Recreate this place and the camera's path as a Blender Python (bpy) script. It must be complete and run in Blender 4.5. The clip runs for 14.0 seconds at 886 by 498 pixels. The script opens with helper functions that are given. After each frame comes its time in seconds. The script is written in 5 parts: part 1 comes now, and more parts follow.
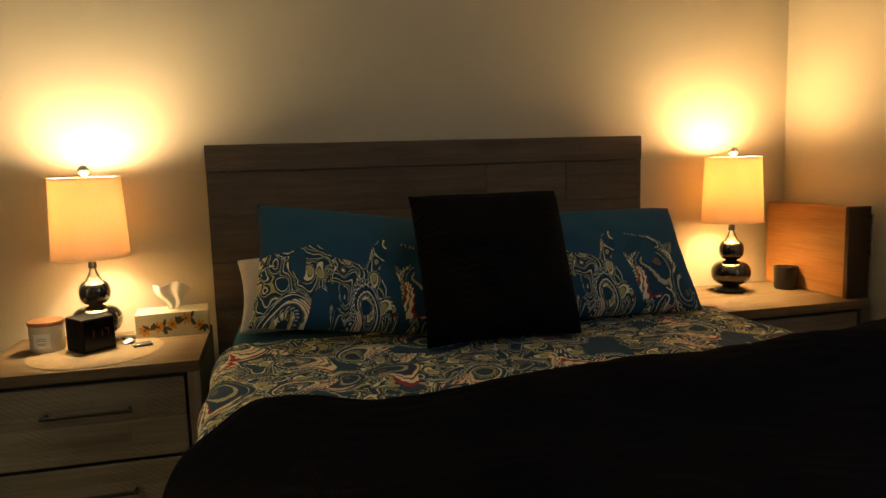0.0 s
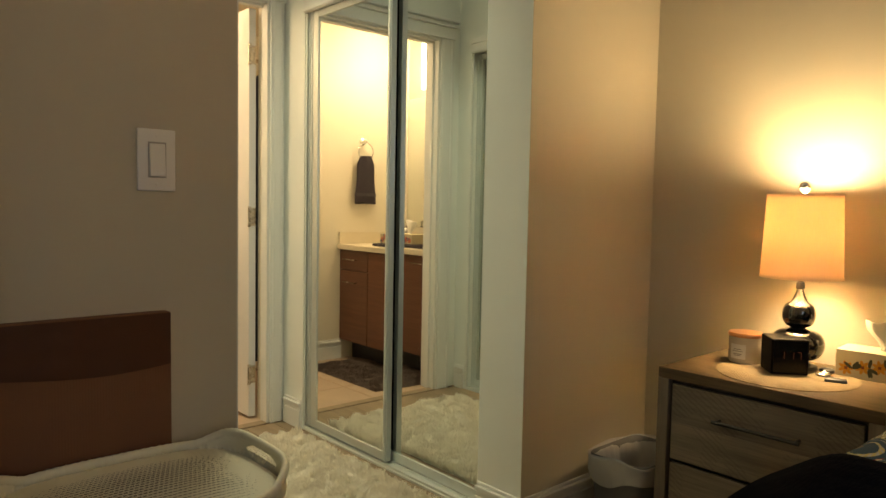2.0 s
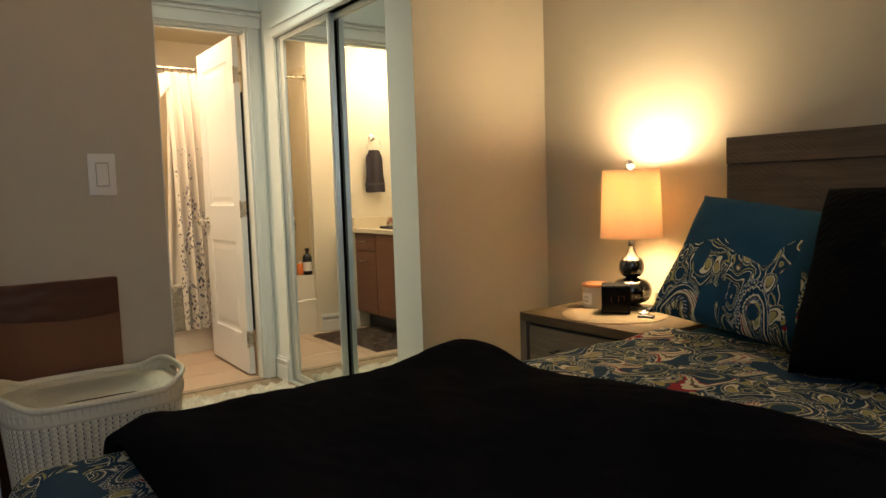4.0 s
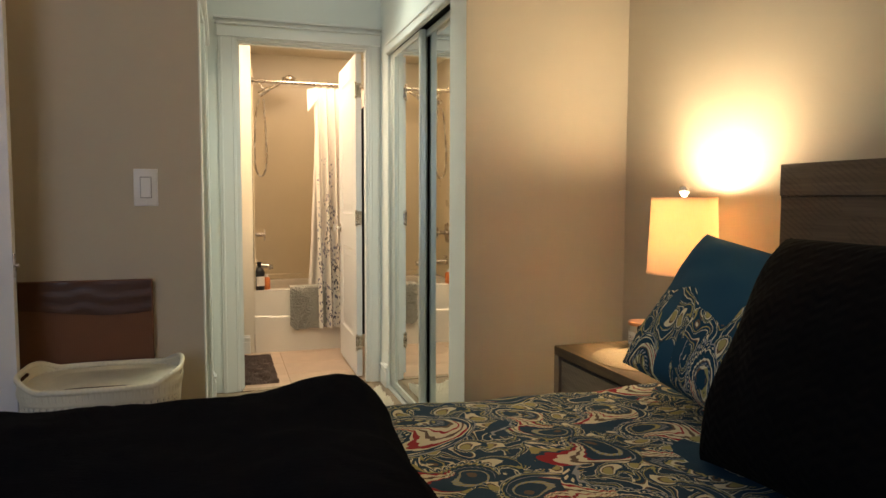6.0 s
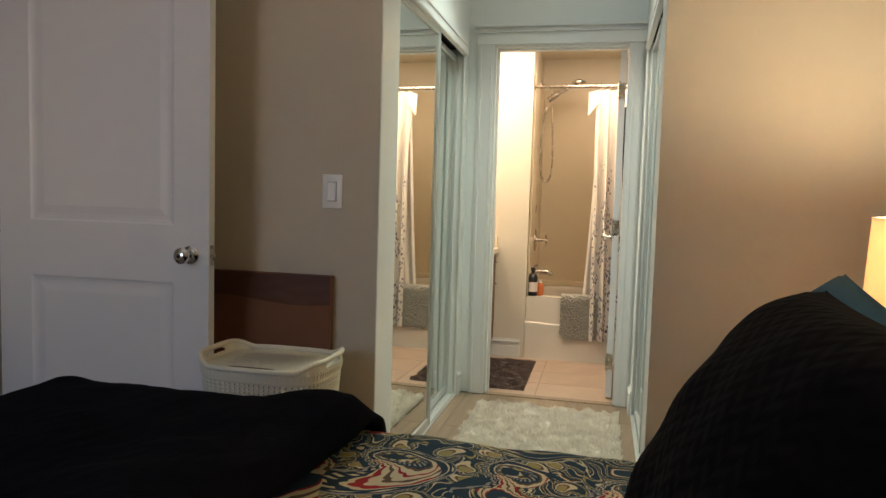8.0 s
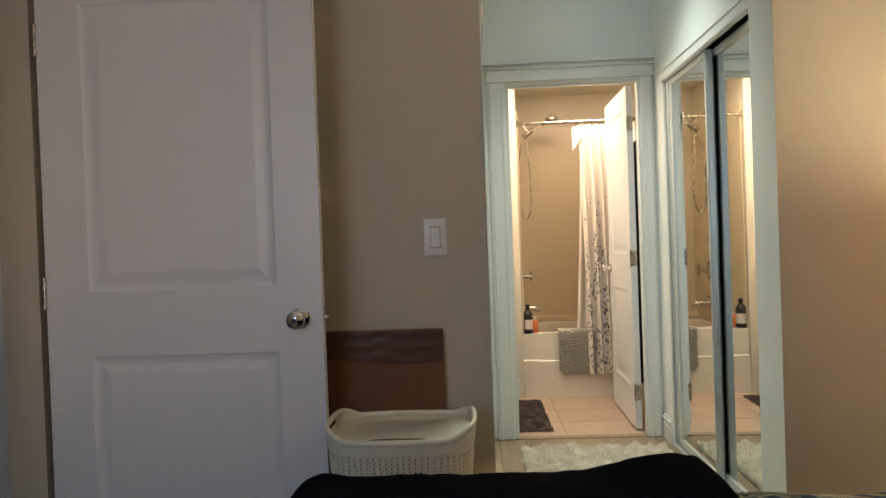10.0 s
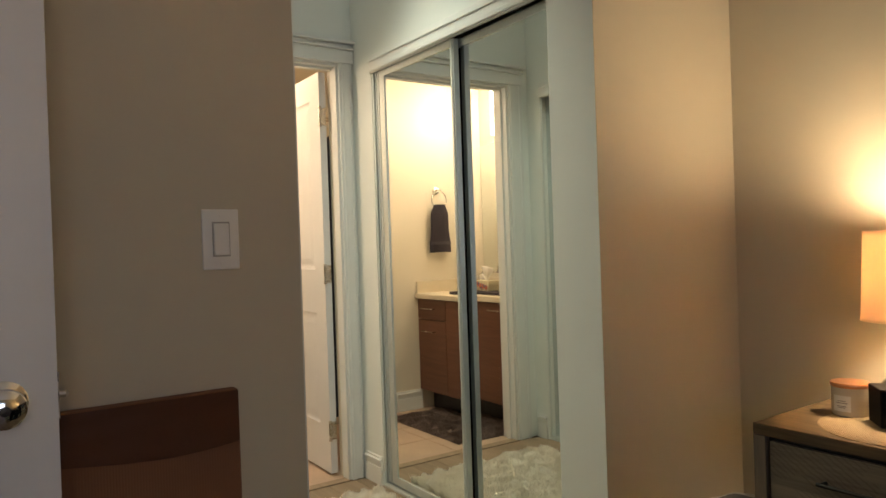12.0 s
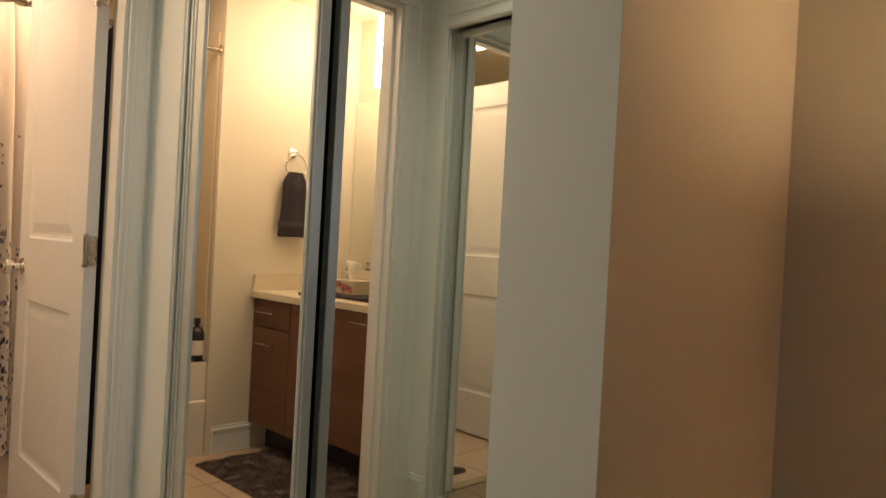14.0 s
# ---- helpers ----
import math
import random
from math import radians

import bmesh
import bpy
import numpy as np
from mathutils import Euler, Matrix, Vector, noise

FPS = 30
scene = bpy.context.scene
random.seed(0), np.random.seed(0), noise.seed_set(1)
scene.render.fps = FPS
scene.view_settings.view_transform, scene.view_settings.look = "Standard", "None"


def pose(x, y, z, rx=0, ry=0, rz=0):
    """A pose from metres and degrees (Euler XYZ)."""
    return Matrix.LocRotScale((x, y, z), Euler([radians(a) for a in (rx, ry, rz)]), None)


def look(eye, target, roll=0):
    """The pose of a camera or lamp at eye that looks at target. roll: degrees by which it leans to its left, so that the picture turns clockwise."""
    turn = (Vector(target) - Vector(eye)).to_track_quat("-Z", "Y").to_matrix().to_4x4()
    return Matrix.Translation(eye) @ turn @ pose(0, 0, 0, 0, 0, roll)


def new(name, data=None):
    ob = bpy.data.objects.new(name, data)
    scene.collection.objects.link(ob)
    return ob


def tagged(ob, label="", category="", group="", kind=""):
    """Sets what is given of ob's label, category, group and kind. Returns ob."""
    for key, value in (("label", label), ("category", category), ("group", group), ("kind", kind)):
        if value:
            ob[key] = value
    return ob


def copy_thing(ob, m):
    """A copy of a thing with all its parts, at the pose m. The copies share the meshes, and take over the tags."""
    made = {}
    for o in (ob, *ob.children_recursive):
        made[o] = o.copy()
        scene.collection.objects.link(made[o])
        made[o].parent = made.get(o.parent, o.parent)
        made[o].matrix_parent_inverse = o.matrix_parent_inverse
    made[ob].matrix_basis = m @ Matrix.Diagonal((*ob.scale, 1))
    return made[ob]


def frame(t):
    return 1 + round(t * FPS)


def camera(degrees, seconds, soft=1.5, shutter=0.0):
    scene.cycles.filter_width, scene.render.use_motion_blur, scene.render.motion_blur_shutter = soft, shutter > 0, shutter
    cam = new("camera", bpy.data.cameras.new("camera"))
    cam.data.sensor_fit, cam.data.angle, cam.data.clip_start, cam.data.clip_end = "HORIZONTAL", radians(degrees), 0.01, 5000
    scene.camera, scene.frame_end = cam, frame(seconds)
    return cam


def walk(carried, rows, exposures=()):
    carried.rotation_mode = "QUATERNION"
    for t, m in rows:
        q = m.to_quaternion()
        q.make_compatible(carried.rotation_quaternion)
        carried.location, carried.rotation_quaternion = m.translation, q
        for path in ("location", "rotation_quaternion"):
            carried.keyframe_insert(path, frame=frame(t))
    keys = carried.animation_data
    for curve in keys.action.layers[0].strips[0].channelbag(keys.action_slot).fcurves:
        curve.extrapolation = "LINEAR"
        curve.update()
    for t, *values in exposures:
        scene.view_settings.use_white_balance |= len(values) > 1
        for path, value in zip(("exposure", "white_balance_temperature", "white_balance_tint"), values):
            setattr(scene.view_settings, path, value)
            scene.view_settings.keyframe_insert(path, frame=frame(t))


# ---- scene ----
cam = camera(65.0, 14.0)
PATH = [
    (0, (0.29, 0.22, 1.15), (0.75, 2.14, 0.90), -1.7),
    (0.5, (0.21, 0.41, 1.06), (-0.29, 2.34, 0.93), -0.5),
    (0.8, (0.268, 0.455, 1.048), (-0.73, 2.181, 0.881), 0.7),
    (1, (0.28, 0.488, 1.026), (-0.91, 2.087, 0.849), 0.9),
    (1.5, (0.374, 0.412, 1.047), (-1.029, 1.83, 0.902), -0.2),
    (2, (0.566, 0.398, 1.077), (-0.927, 1.723, 0.953), 1.1),
    (2.5, (0.809, 0.506, 1.074), (-0.846, 1.622, 0.955), 1.7),
    (3, (0.964, 0.47, 1.086), (-0.638, 1.661, 0.959), -1.6),
    (3.2, (1.046, 0.444, 1.08), (-0.478, 1.735, 0.962), -1.5),
    (5.3, (1.772, 0.866, 1.098), (-0.078, 1.598, 0.902), -1.4),
    (5.5, (1.701, 0.955, 1.108), (-0.169, 1.644, 0.94), -0.8),
    (6, (1.662, 1.154, 1.122), (-0.24, 1.756, 0.98), 0.2),
    (6.5, (1.712, 1.434, 1.142), (-0.274, 1.625, 0.997), 1.8),
    (7, (1.653, 1.606, 1.149), (-0.34, 1.617, 0.986), 0.2),
    (7.5, (1.566, 1.727, 1.145), (-0.423, 1.589, 0.991), -0.9),
    (8, (1.516, 1.882, 1.146), (-0.429, 1.438, 1.001), 1.7),
    (8.2, (1.49, 1.917, 1.152), (-0.44, 1.415, 0.999), 1.3),
    (10.3, (1.47, 0.835, 1.146), (-0.525, 0.97, 1.168), -3.8),
    (10.5, (1.461, 0.712, 1.144), (-0.508, 1.06, 1.147), -4.1),
    (11, (1.266, 0.551, 1.121), (-0.649, 1.129, 1.099), -3.4),
    (11.5, (0.913, 0.471, 1.137), (-0.906, 1.301, 1.108), -2.4),
    (12, (0.563, 0.458, 1.133), (-1.079, 1.599, 1.12), -1.9),
    (12.5, (0.196, 0.589, 1.104), (-1.344, 1.864, 1.118), -3.0),
    (13, (-0.089, 0.693, 1.095), (-1.494, 2.116, 1.113), -3.0),
    (13.5, (-0.255, 0.905, 1.092), (-1.444, 2.513, 1.053), -1.7),
    (14, (-0.389, 1.194, 1.081), (-1.782, 2.629, 1.069), 3.1),
]
walk(cam, [(t, look(eye, target, roll)) for t, eye, target, roll in PATH],
     ((0, 0.15, 8000, 10), (0.5, 0.38, 8500, 8), (2.0, 0.2, 8400, 10), (3.2, 0.26, 7600, 12), (5.5, 0.54, 6700, 14), (6.0, 0.58, 6650, 14), (6.5, 0.38, 6650, 15), (8.0, 0.52, 6100, 14), (10.5, 0.5, 6100, 15), (12.0, 0.18, 6850, 16), (13.0, -0.24, 7000, 20), (14.0, -0.28, 7700, 26)))

# ---------- world and lights ----------
world = bpy.data.worlds.new("world")
scene.world = world
world.use_nodes = True
sky = world.node_tree.nodes.new("ShaderNodeTexSky")
sky.sky_type, sky.sun_disc, sky.sun_elevation, sky.sun_rotation = "NISHITA", False, radians(12), radians(80)
world.node_tree.links.new(sky.outputs[0], world.node_tree.nodes["Background"].inputs[0])
world.node_tree.nodes["Background"].inputs[1].default_value = 0.06


def lamp(name, kind, m, power, colour, size=0.1, size_y=0.0, spot=0):
    li = bpy.data.lights.new(name, kind)
    li.energy, li.color = power, colour
    if kind == "AREA":
        li.shape, li.size, li.size_y = "RECTANGLE", size, size_y or size
    elif kind == "POINT":
        li.shadow_soft_size = size
    ob = new(name, li)
    ob.matrix_basis = m
    return ob


WARM = (1.0, 0.80, 0.52)
lamp("bulb_west", "POINT", pose(-0.282, 2.60, 1.058), 33, WARM, 0.07)
lamp("bulb_east", "POINT", pose(2.03, 2.60, 1.058), 34, (1.0, 0.70, 0.38), 0.075)
lamp("window_daylight", "AREA", look((2.36, 0.14, 1.50), (-2.5, 0.3, 1.3)), 6.8, (0.50, 0.68, 1.0), 0.8, 1.2)
# unseen ceiling source, assumed for the cool light on the hall walls
lamp("unseen_hall_light", "AREA", pose(-1.75, 1.58, 2.69), 6.2, (0.88, 1.0, 0.84), 0.26, 0.26).data.spread = radians(95)
lamp("vanity_bulb", "POINT", pose(-3.06, 0.83, 2.05), 6.3, (1.0, 0.81, 0.63), 0.06)
# fill lamp added for the tub alcove, with no source known there
lamp("bath_fill_light", "AREA", look((-3.15, 1.85, 2.27), (-3.25, 1.85, 0)), 10.6, (1.0, 0.75, 0.52), 0.5, 0.5)

# ---------- helpers ----------
def part(name, bm, material, parent=None, label="", kind="", smooth=None):
    """Links a bmesh as one mesh object under a thing or a part."""
    me = bpy.data.meshes.new(name)
    bmesh.ops.recalc_face_normals(bm, faces=bm.faces)
    bm.to_mesh(me)
    bm.free()
    if material:
        me.materials.append(material)
    if smooth is not None:
        me.polygons.foreach_set("use_smooth", [True] * len(me.polygons))
        if smooth < 180:
            me.set_sharp_from_angle(angle=radians(smooth))
    ob = new(name, me)
    if parent:
        ob.parent = parent
    return tagged(ob, label, "", "", kind)


def thing(name, at, label, category, group="", turn=0.0):
    ob = new(name)
    ob.empty_display_size = 0.05
    ob.matrix_basis = pose(*at, 0, 0, turn)
    return tagged(ob, label, category, group)


def solo(name, bm, material, at, label, category, group="", turn=0.0, smooth=None):
    """A thing that is one mesh."""
    ob = part(name, bm, material, None, label, "", smooth)
    ob.matrix_basis = pose(*at, 0, 0, turn)
    return tagged(ob, "", category, group)


def box(bm, lo, hi, bevel=0.0, seg=2):
    m = Matrix.LocRotScale([(a + b) / 2 for a, b in zip(lo, hi)], None, [abs(b - a) for a, b in zip(lo, hi)])
    vs = bmesh.ops.create_cube(bm, size=1, matrix=m)["verts"]
    if bevel:
        es = list({e for v in vs for e in v.link_edges})
        bmesh.ops.bevel(bm, geom=es, offset=bevel, segments=seg, affect="EDGES", profile=0.5)
    return bm


def boxes(*pairs, bevel=0.0):
    bm = bmesh.new()
    for lo, hi in pairs:
        box(bm, lo, hi, bevel)
    return bm


def lathe(profile, n=32, at=(0, 0, 0), bm=None, axis="z", cap=True):
    """A turned shape from (radius, height) pairs."""
    bm = bm or bmesh.new()
    rings = []
    for r, h in profile:
        ring = []
        for i in range(n):
            a = 2 * math.pi * i / n
            p = (r * math.cos(a), r * math.sin(a), h)
            if axis == "x":
                p = (h, p[0], p[1])
            elif axis == "y":
                p = (p[0], h, p[1])
            ring.append(bm.verts.new([p[k] + at[k] for k in range(3)]))
        rings.append(ring)
    for a, b in zip(rings, rings[1:]):
        for i in range(n):
            bm.faces.new((a[i], a[(i + 1) % n], b[(i + 1) % n], b[i]))
    if cap:
        bm.faces.new(rings[0])
        bm.faces.new(rings[-1])
    return bm


def tube(points, r, n=10, bm=None, closed=False):
    """A round bar along points."""
    bm = bm or bmesh.new()
    pts = [Vector(p) for p in points]
    rings = []
    side = None
    for i, p in enumerate(pts):
        if closed:
            d = (pts[(i + 1) % len(pts)] - pts[i - 1]).normalized()
        else:
            d = (pts[min(i + 1, len(pts) - 1)] - pts[max(i - 1, 0)]).normalized()
        if side is None:
            side = d.orthogonal().normalized()
        side = (side - d * side.dot(d)).normalized()
        up = d.cross(side)
        rings.append([bm.verts.new(p + (side * math.cos(a) + up * math.sin(a)) * r) for a in (2 * math.pi * k / n for k in range(n))])
    pairs = list(zip(rings, rings[1:]))
    if closed:
        pairs.append((rings[-1], rings[0]))
    for a, b in pairs:
        for i in range(n):
            bm.faces.new((a[i], a[(i + 1) % n], b[(i + 1) % n], b[i]))
    if not closed:
        bm.faces.new(rings[0])
        bm.faces.new(rings[-1])
    return bm


def sheet(f, nu, nv, bm=None, wrap=False):
    """A grid of quads from f(u, v), u and v from 0 to 1."""
    bm = bm or bmesh.new()
    cols = nu if wrap else nu + 1
    vs = [[bm.verts.new(f(i / nu, j / nv)) for j in range(nv + 1)] for i in range(cols)]
    for i in range(nu):
        for j in range(nv):
            a, b = vs[i], vs[(i + 1) % cols]
            bm.faces.new((a[j], b[j], b[j + 1], a[j + 1]))
    return bm


# ---------- materials ----------
class Nodes:
    """Short sums in nodes."""

    def __init__(self, name):
        self.mat = bpy.data.materials.new(name)
        self.mat.use_nodes = True
        self.t = self.mat.node_tree
        self.bsdf = self.t.nodes["Principled BSDF"]

    def node(self, kind, **props):
        n = self.t.nodes.new(kind)
        for k, v in props.items():
            if k == "operation":
                n.operation = v
            elif k == "blend_type":
                n.blend_type = v
            elif k == "data_type":
                n.data_type = v
            elif k == "feature":
                n.feature = v
            elif k == "bands_direction":
                n.bands_direction = v
        return n

    def put(self, socket, value):
        if isinstance(value, bpy.types.NodeSocket):
            self.t.links.new(value, socket)
        elif value is not None:
            socket.default_value = value

    def m(self, op, a, b=None, c=None):
        n = self.node("ShaderNodeMath", operation=op)
        for s, v in zip(n.inputs, (a, b, c)):
            self.put(s, v)
        return n.outputs[0]

    def v(self, op, a, b=None):
        n = self.node("ShaderNodeVectorMath", operation=op)
        self.put(n.inputs[0], a)
        if b is not None:
            self.put(n.inputs[3] if op == "SCALE" else n.inputs[1], b)
        return n.outputs["Value"] if op in ("LENGTH", "DOT_PRODUCT", "DISTANCE") else n.outputs[0]

    def coords(self):
        return self.node("ShaderNodeTexCoord").outputs["Object"]

    def uv(self):
        return self.node("ShaderNodeTexCoord").outputs["UV"]

    def stretch(self, vec, scale, turn=(0, 0, 0)):
        n = self.node("ShaderNodeMapping")
        self.put(n.inputs["Vector"], vec)
        n.inputs["Scale"].default_value = scale
        n.inputs["Rotation"].default_value = turn
        return n.outputs[0]

    def noise(self, vec, scale, detail=4.0, rough=0.55, colour=False):
        n = self.node("ShaderNodeTexNoise")
        self.put(n.inputs["Vector"], vec)
        n.inputs["Scale"].default_value = scale
        n.inputs["Detail"].default_value = detail
        n.inputs["Roughness"].default_value = rough
        return n.outputs["Color" if colour else "Fac"]

    def ramp(self, fac, stops, step=False):
        n = self.node("ShaderNodeValToRGB")
        self.put(n.inputs[0], fac)
        e = n.color_ramp.elements
        while len(e) > 1:
            e.remove(e[-1])
        e[0].position, e[0].color = stops[0][0], (*stops[0][1], 1)
        for p, c in stops[1:]:
            x = e.new(p)
            x.color = (*c, 1)
        if step:
            n.color_ramp.interpolation = "CONSTANT"
        return n.outputs[0]

    def mix(self, fac, a, b, kind="MIX"):
        n = self.node("ShaderNodeMix", data_type="RGBA", blend_type=kind)
        self.put(n.inputs[0], fac)
        self.put(n.inputs[6], a if not isinstance(a, tuple) else (*a, 1))
        self.put(n.inputs[7], b if not isinstance(b, tuple) else (*b, 1))
        return n.outputs[2]

    def bump(self, height, strength=0.3, distance=0.002):
        n = self.node("ShaderNodeBump")
        n.inputs["Strength"].default_value = strength
        n.inputs["Distance"].default_value = distance
        self.put(n.inputs["Height"], height)
        self.put(self.bsdf.inputs["Normal"], n.outputs[0])

    def set(self, colour=None, rough=None, metal=None, **more):
        b = self.bsdf.inputs
        if colour is not None:
            self.put(b["Base Color"], (*colour, 1) if isinstance(colour, tuple) else colour)
        if rough is not None:
            self.put(b["Roughness"], rough)
        if metal is not None:
            b["Metallic"].default_value = metal
        for k, v in more.items():
            b[k.replace("_", " ")].default_value = v
        return self.mat


def plain(name, colour, rough=0.5, metal=0.0, vary=0.12, scale=6.0, fine=180.0, relief=0.15, depth=0.001, **more):
    """A surface with soft mottling, fine grain and relief."""
    n = Nodes(name)
    co = n.coords()
    big = n.noise(co, scale, 3)
    small = n.noise(co, fine, 2)
    lo = tuple(c * (1 - vary) for c in colour)
    hi = tuple(min(1, c * (1 + vary)) for c in colour)
    col = n.mix(n.m("ADD", n.m("MULTIPLY", big, 0.75), n.m("MULTIPLY", small, 0.25)), lo, hi)
    n.bump(n.m("ADD", small, n.m("MULTIPLY", big, 0.3)), relief, depth)
    rg = n.m("ADD", rough - 0.06, n.m("MULTIPLY", big, 0.12))
    return n.set(col, rg, metal, **more)


def wood(name, dark, light, along=(1, 0, 0), rough=0.55, plank=0.0, saw=0.0, gloss=0.4):
    """Grain that runs along one axis; each object gets its own tone."""
    n = Nodes(name)
    co = n.coords()
    info = n.node("ShaderNodeObjectInfo").outputs["Random"]
    shift = n.node("ShaderNodeCombineXYZ")
    for k in range(3):
        n.put(shift.inputs[k], n.m("MULTIPLY", info, 7.3 + 3 * k))
    co = n.v("ADD", co, shift.outputs[0])
    s = tuple(1.2 if a else 16.0 for a in along)
    grain = n.noise(n.stretch(co, s), 2.2, 8, 0.65)
    fibre = n.noise(n.stretch(co, tuple(3 if a else 120.0 for a in along)), 2.0, 4, 0.6)
    blot = n.noise(co, 3.0, 2)
    f = n.m("ADD", n.m("MULTIPLY", grain, 0.65), n.m("MULTIPLY", fibre, 0.35))
    col = n.ramp(f, [(0.3, dark), (0.5, tuple((a + b) / 2 for a, b in zip(dark, light))), (0.68, light)])
    tone = n.m("ADD", 0.78, n.m("ADD", n.m("MULTIPLY", info, 0.3), n.m("MULTIPLY", blot, 0.2)))
    if saw:
        w = n.node("ShaderNodeTexWave", bands_direction="DIAGONAL")
        n.put(w.inputs["Vector"], n.stretch(co, (1, 1, 1.6)))
        w.inputs["Scale"].default_value = 26
        w.inputs["Distortion"].default_value = 3
        mask = n.m("GREATER_THAN", n.noise(co, 5.0, 2), 0.5)
        tone = n.m("SUBTRACT", tone, n.m("MULTIPLY", n.m("MULTIPLY", n.m("GREATER_THAN", w.outputs["Fac"], 0.72), mask), saw))
    g = n.node("ShaderNodeCombineXYZ")
    for k in range(3):
        n.put(g.inputs[k], tone)
    col = n.mix(1.0, col, g.outputs[0], "MULTIPLY")
    n.bump(f, 0.35, 0.001)
    return n.set(col, n.m("ADD", rough - 0.1, n.m("MULTIPLY", fibre, 0.2)), 0.0, Specular_IOR_Level=gloss)


def cloth(name, colour, weave=900.0, vary=0.25, rough=0.9, sheen=0.2, relief=0.4, depth=0.001, scale=9.0):
    n = Nodes(name)
    co = n.coords()
    big = n.noise(co, scale, 4)
    thread = n.noise(n.stretch(co, (1, 0.25, 1)), weave, 2)
    col = n.mix(n.m("ADD", n.m("MULTIPLY", big, 0.6), n.m("MULTIPLY", thread, 0.4)), tuple(c * (1 - vary) for c in colour), tuple(c * (1 + vary) for c in colour))
    n.bump(n.m("ADD", thread, big), relief, depth)
    return n.set(col, rough, 0.0, Sheen_Weight=sheen * 0.3, Specular_IOR_Level=0.04)


TEAL = (0.012, 0.060, 0.105)
CREAM = (0.84, 0.79, 0.56)
GOLD = (0.47, 0.42, 0.17)
RED = (0.42, 0.028, 0.04)
PALE = (0.40, 0.42, 0.42)
TAUPE = (0.17, 0.12, 0.08)


def drops(n, q, sc, size, twist, warp):
    """One curled teardrop to each cell: how far out in it a point lies, the way round, and the cell's own number."""
    q = n.v("ADD", q, n.v("SCALE", n.v("SUBTRACT", n.noise(q, 3.2, 1, 0.5, True), (0.5, 0.5, 0.5)), warp))
    q = n.v("MULTIPLY", q, (1, 1, 0))
    vo = n.node("ShaderNodeTexVoronoi")
    n.put(vo.inputs["Vector"], n.v("SCALE", q, sc))
    vo.inputs["Scale"].default_value = 1.0
    vo.inputs["Randomness"].default_value = 0.6
    d = n.v("MULTIPLY", n.v("SUBTRACT", n.v("SCALE", q, sc), vo.outputs["Position"]), (1, 1, 0))
    s = n.node("ShaderNodeSeparateXYZ")
    n.put(s.inputs[0], d)
    c = n.node("ShaderNodeSeparateColor")
    n.put(c.inputs[0], vo.outputs["Color"])
    r = n.v("LENGTH", d)
    a = n.m("ADD", n.m("ARCTAN2", s.outputs[1], s.outputs[0]), n.m("ADD", n.m("MULTIPLY", c.outputs[0], 6.283), n.m("MULTIPLY", r, twist)))
    lobe = n.m("ADD", 0.42, n.m("MULTIPLY", n.m("POWER", n.m("MULTIPLY", n.m("ADD", n.m("COSINE", a), 1.0), 0.5), 3.0), 1.15))
    scal = n.m("MULTIPLY", n.m("ABSOLUTE", n.m("SINE", n.m("MULTIPLY", a, 8.0))), 0.05)
    return n.m("DIVIDE", r, n.m("MULTIPLY", n.m("ADD", lobe, scal), size)), a, c.outputs[1]


def scrolls(n, vec, scale, bands, stops):
    """Flowing lines that curl with each other."""
    f = n.m("FRACT", n.m("MULTIPLY", n.noise(vec, scale, 1.5, 0.5), bands))
    return n.ramp(f, stops, True)


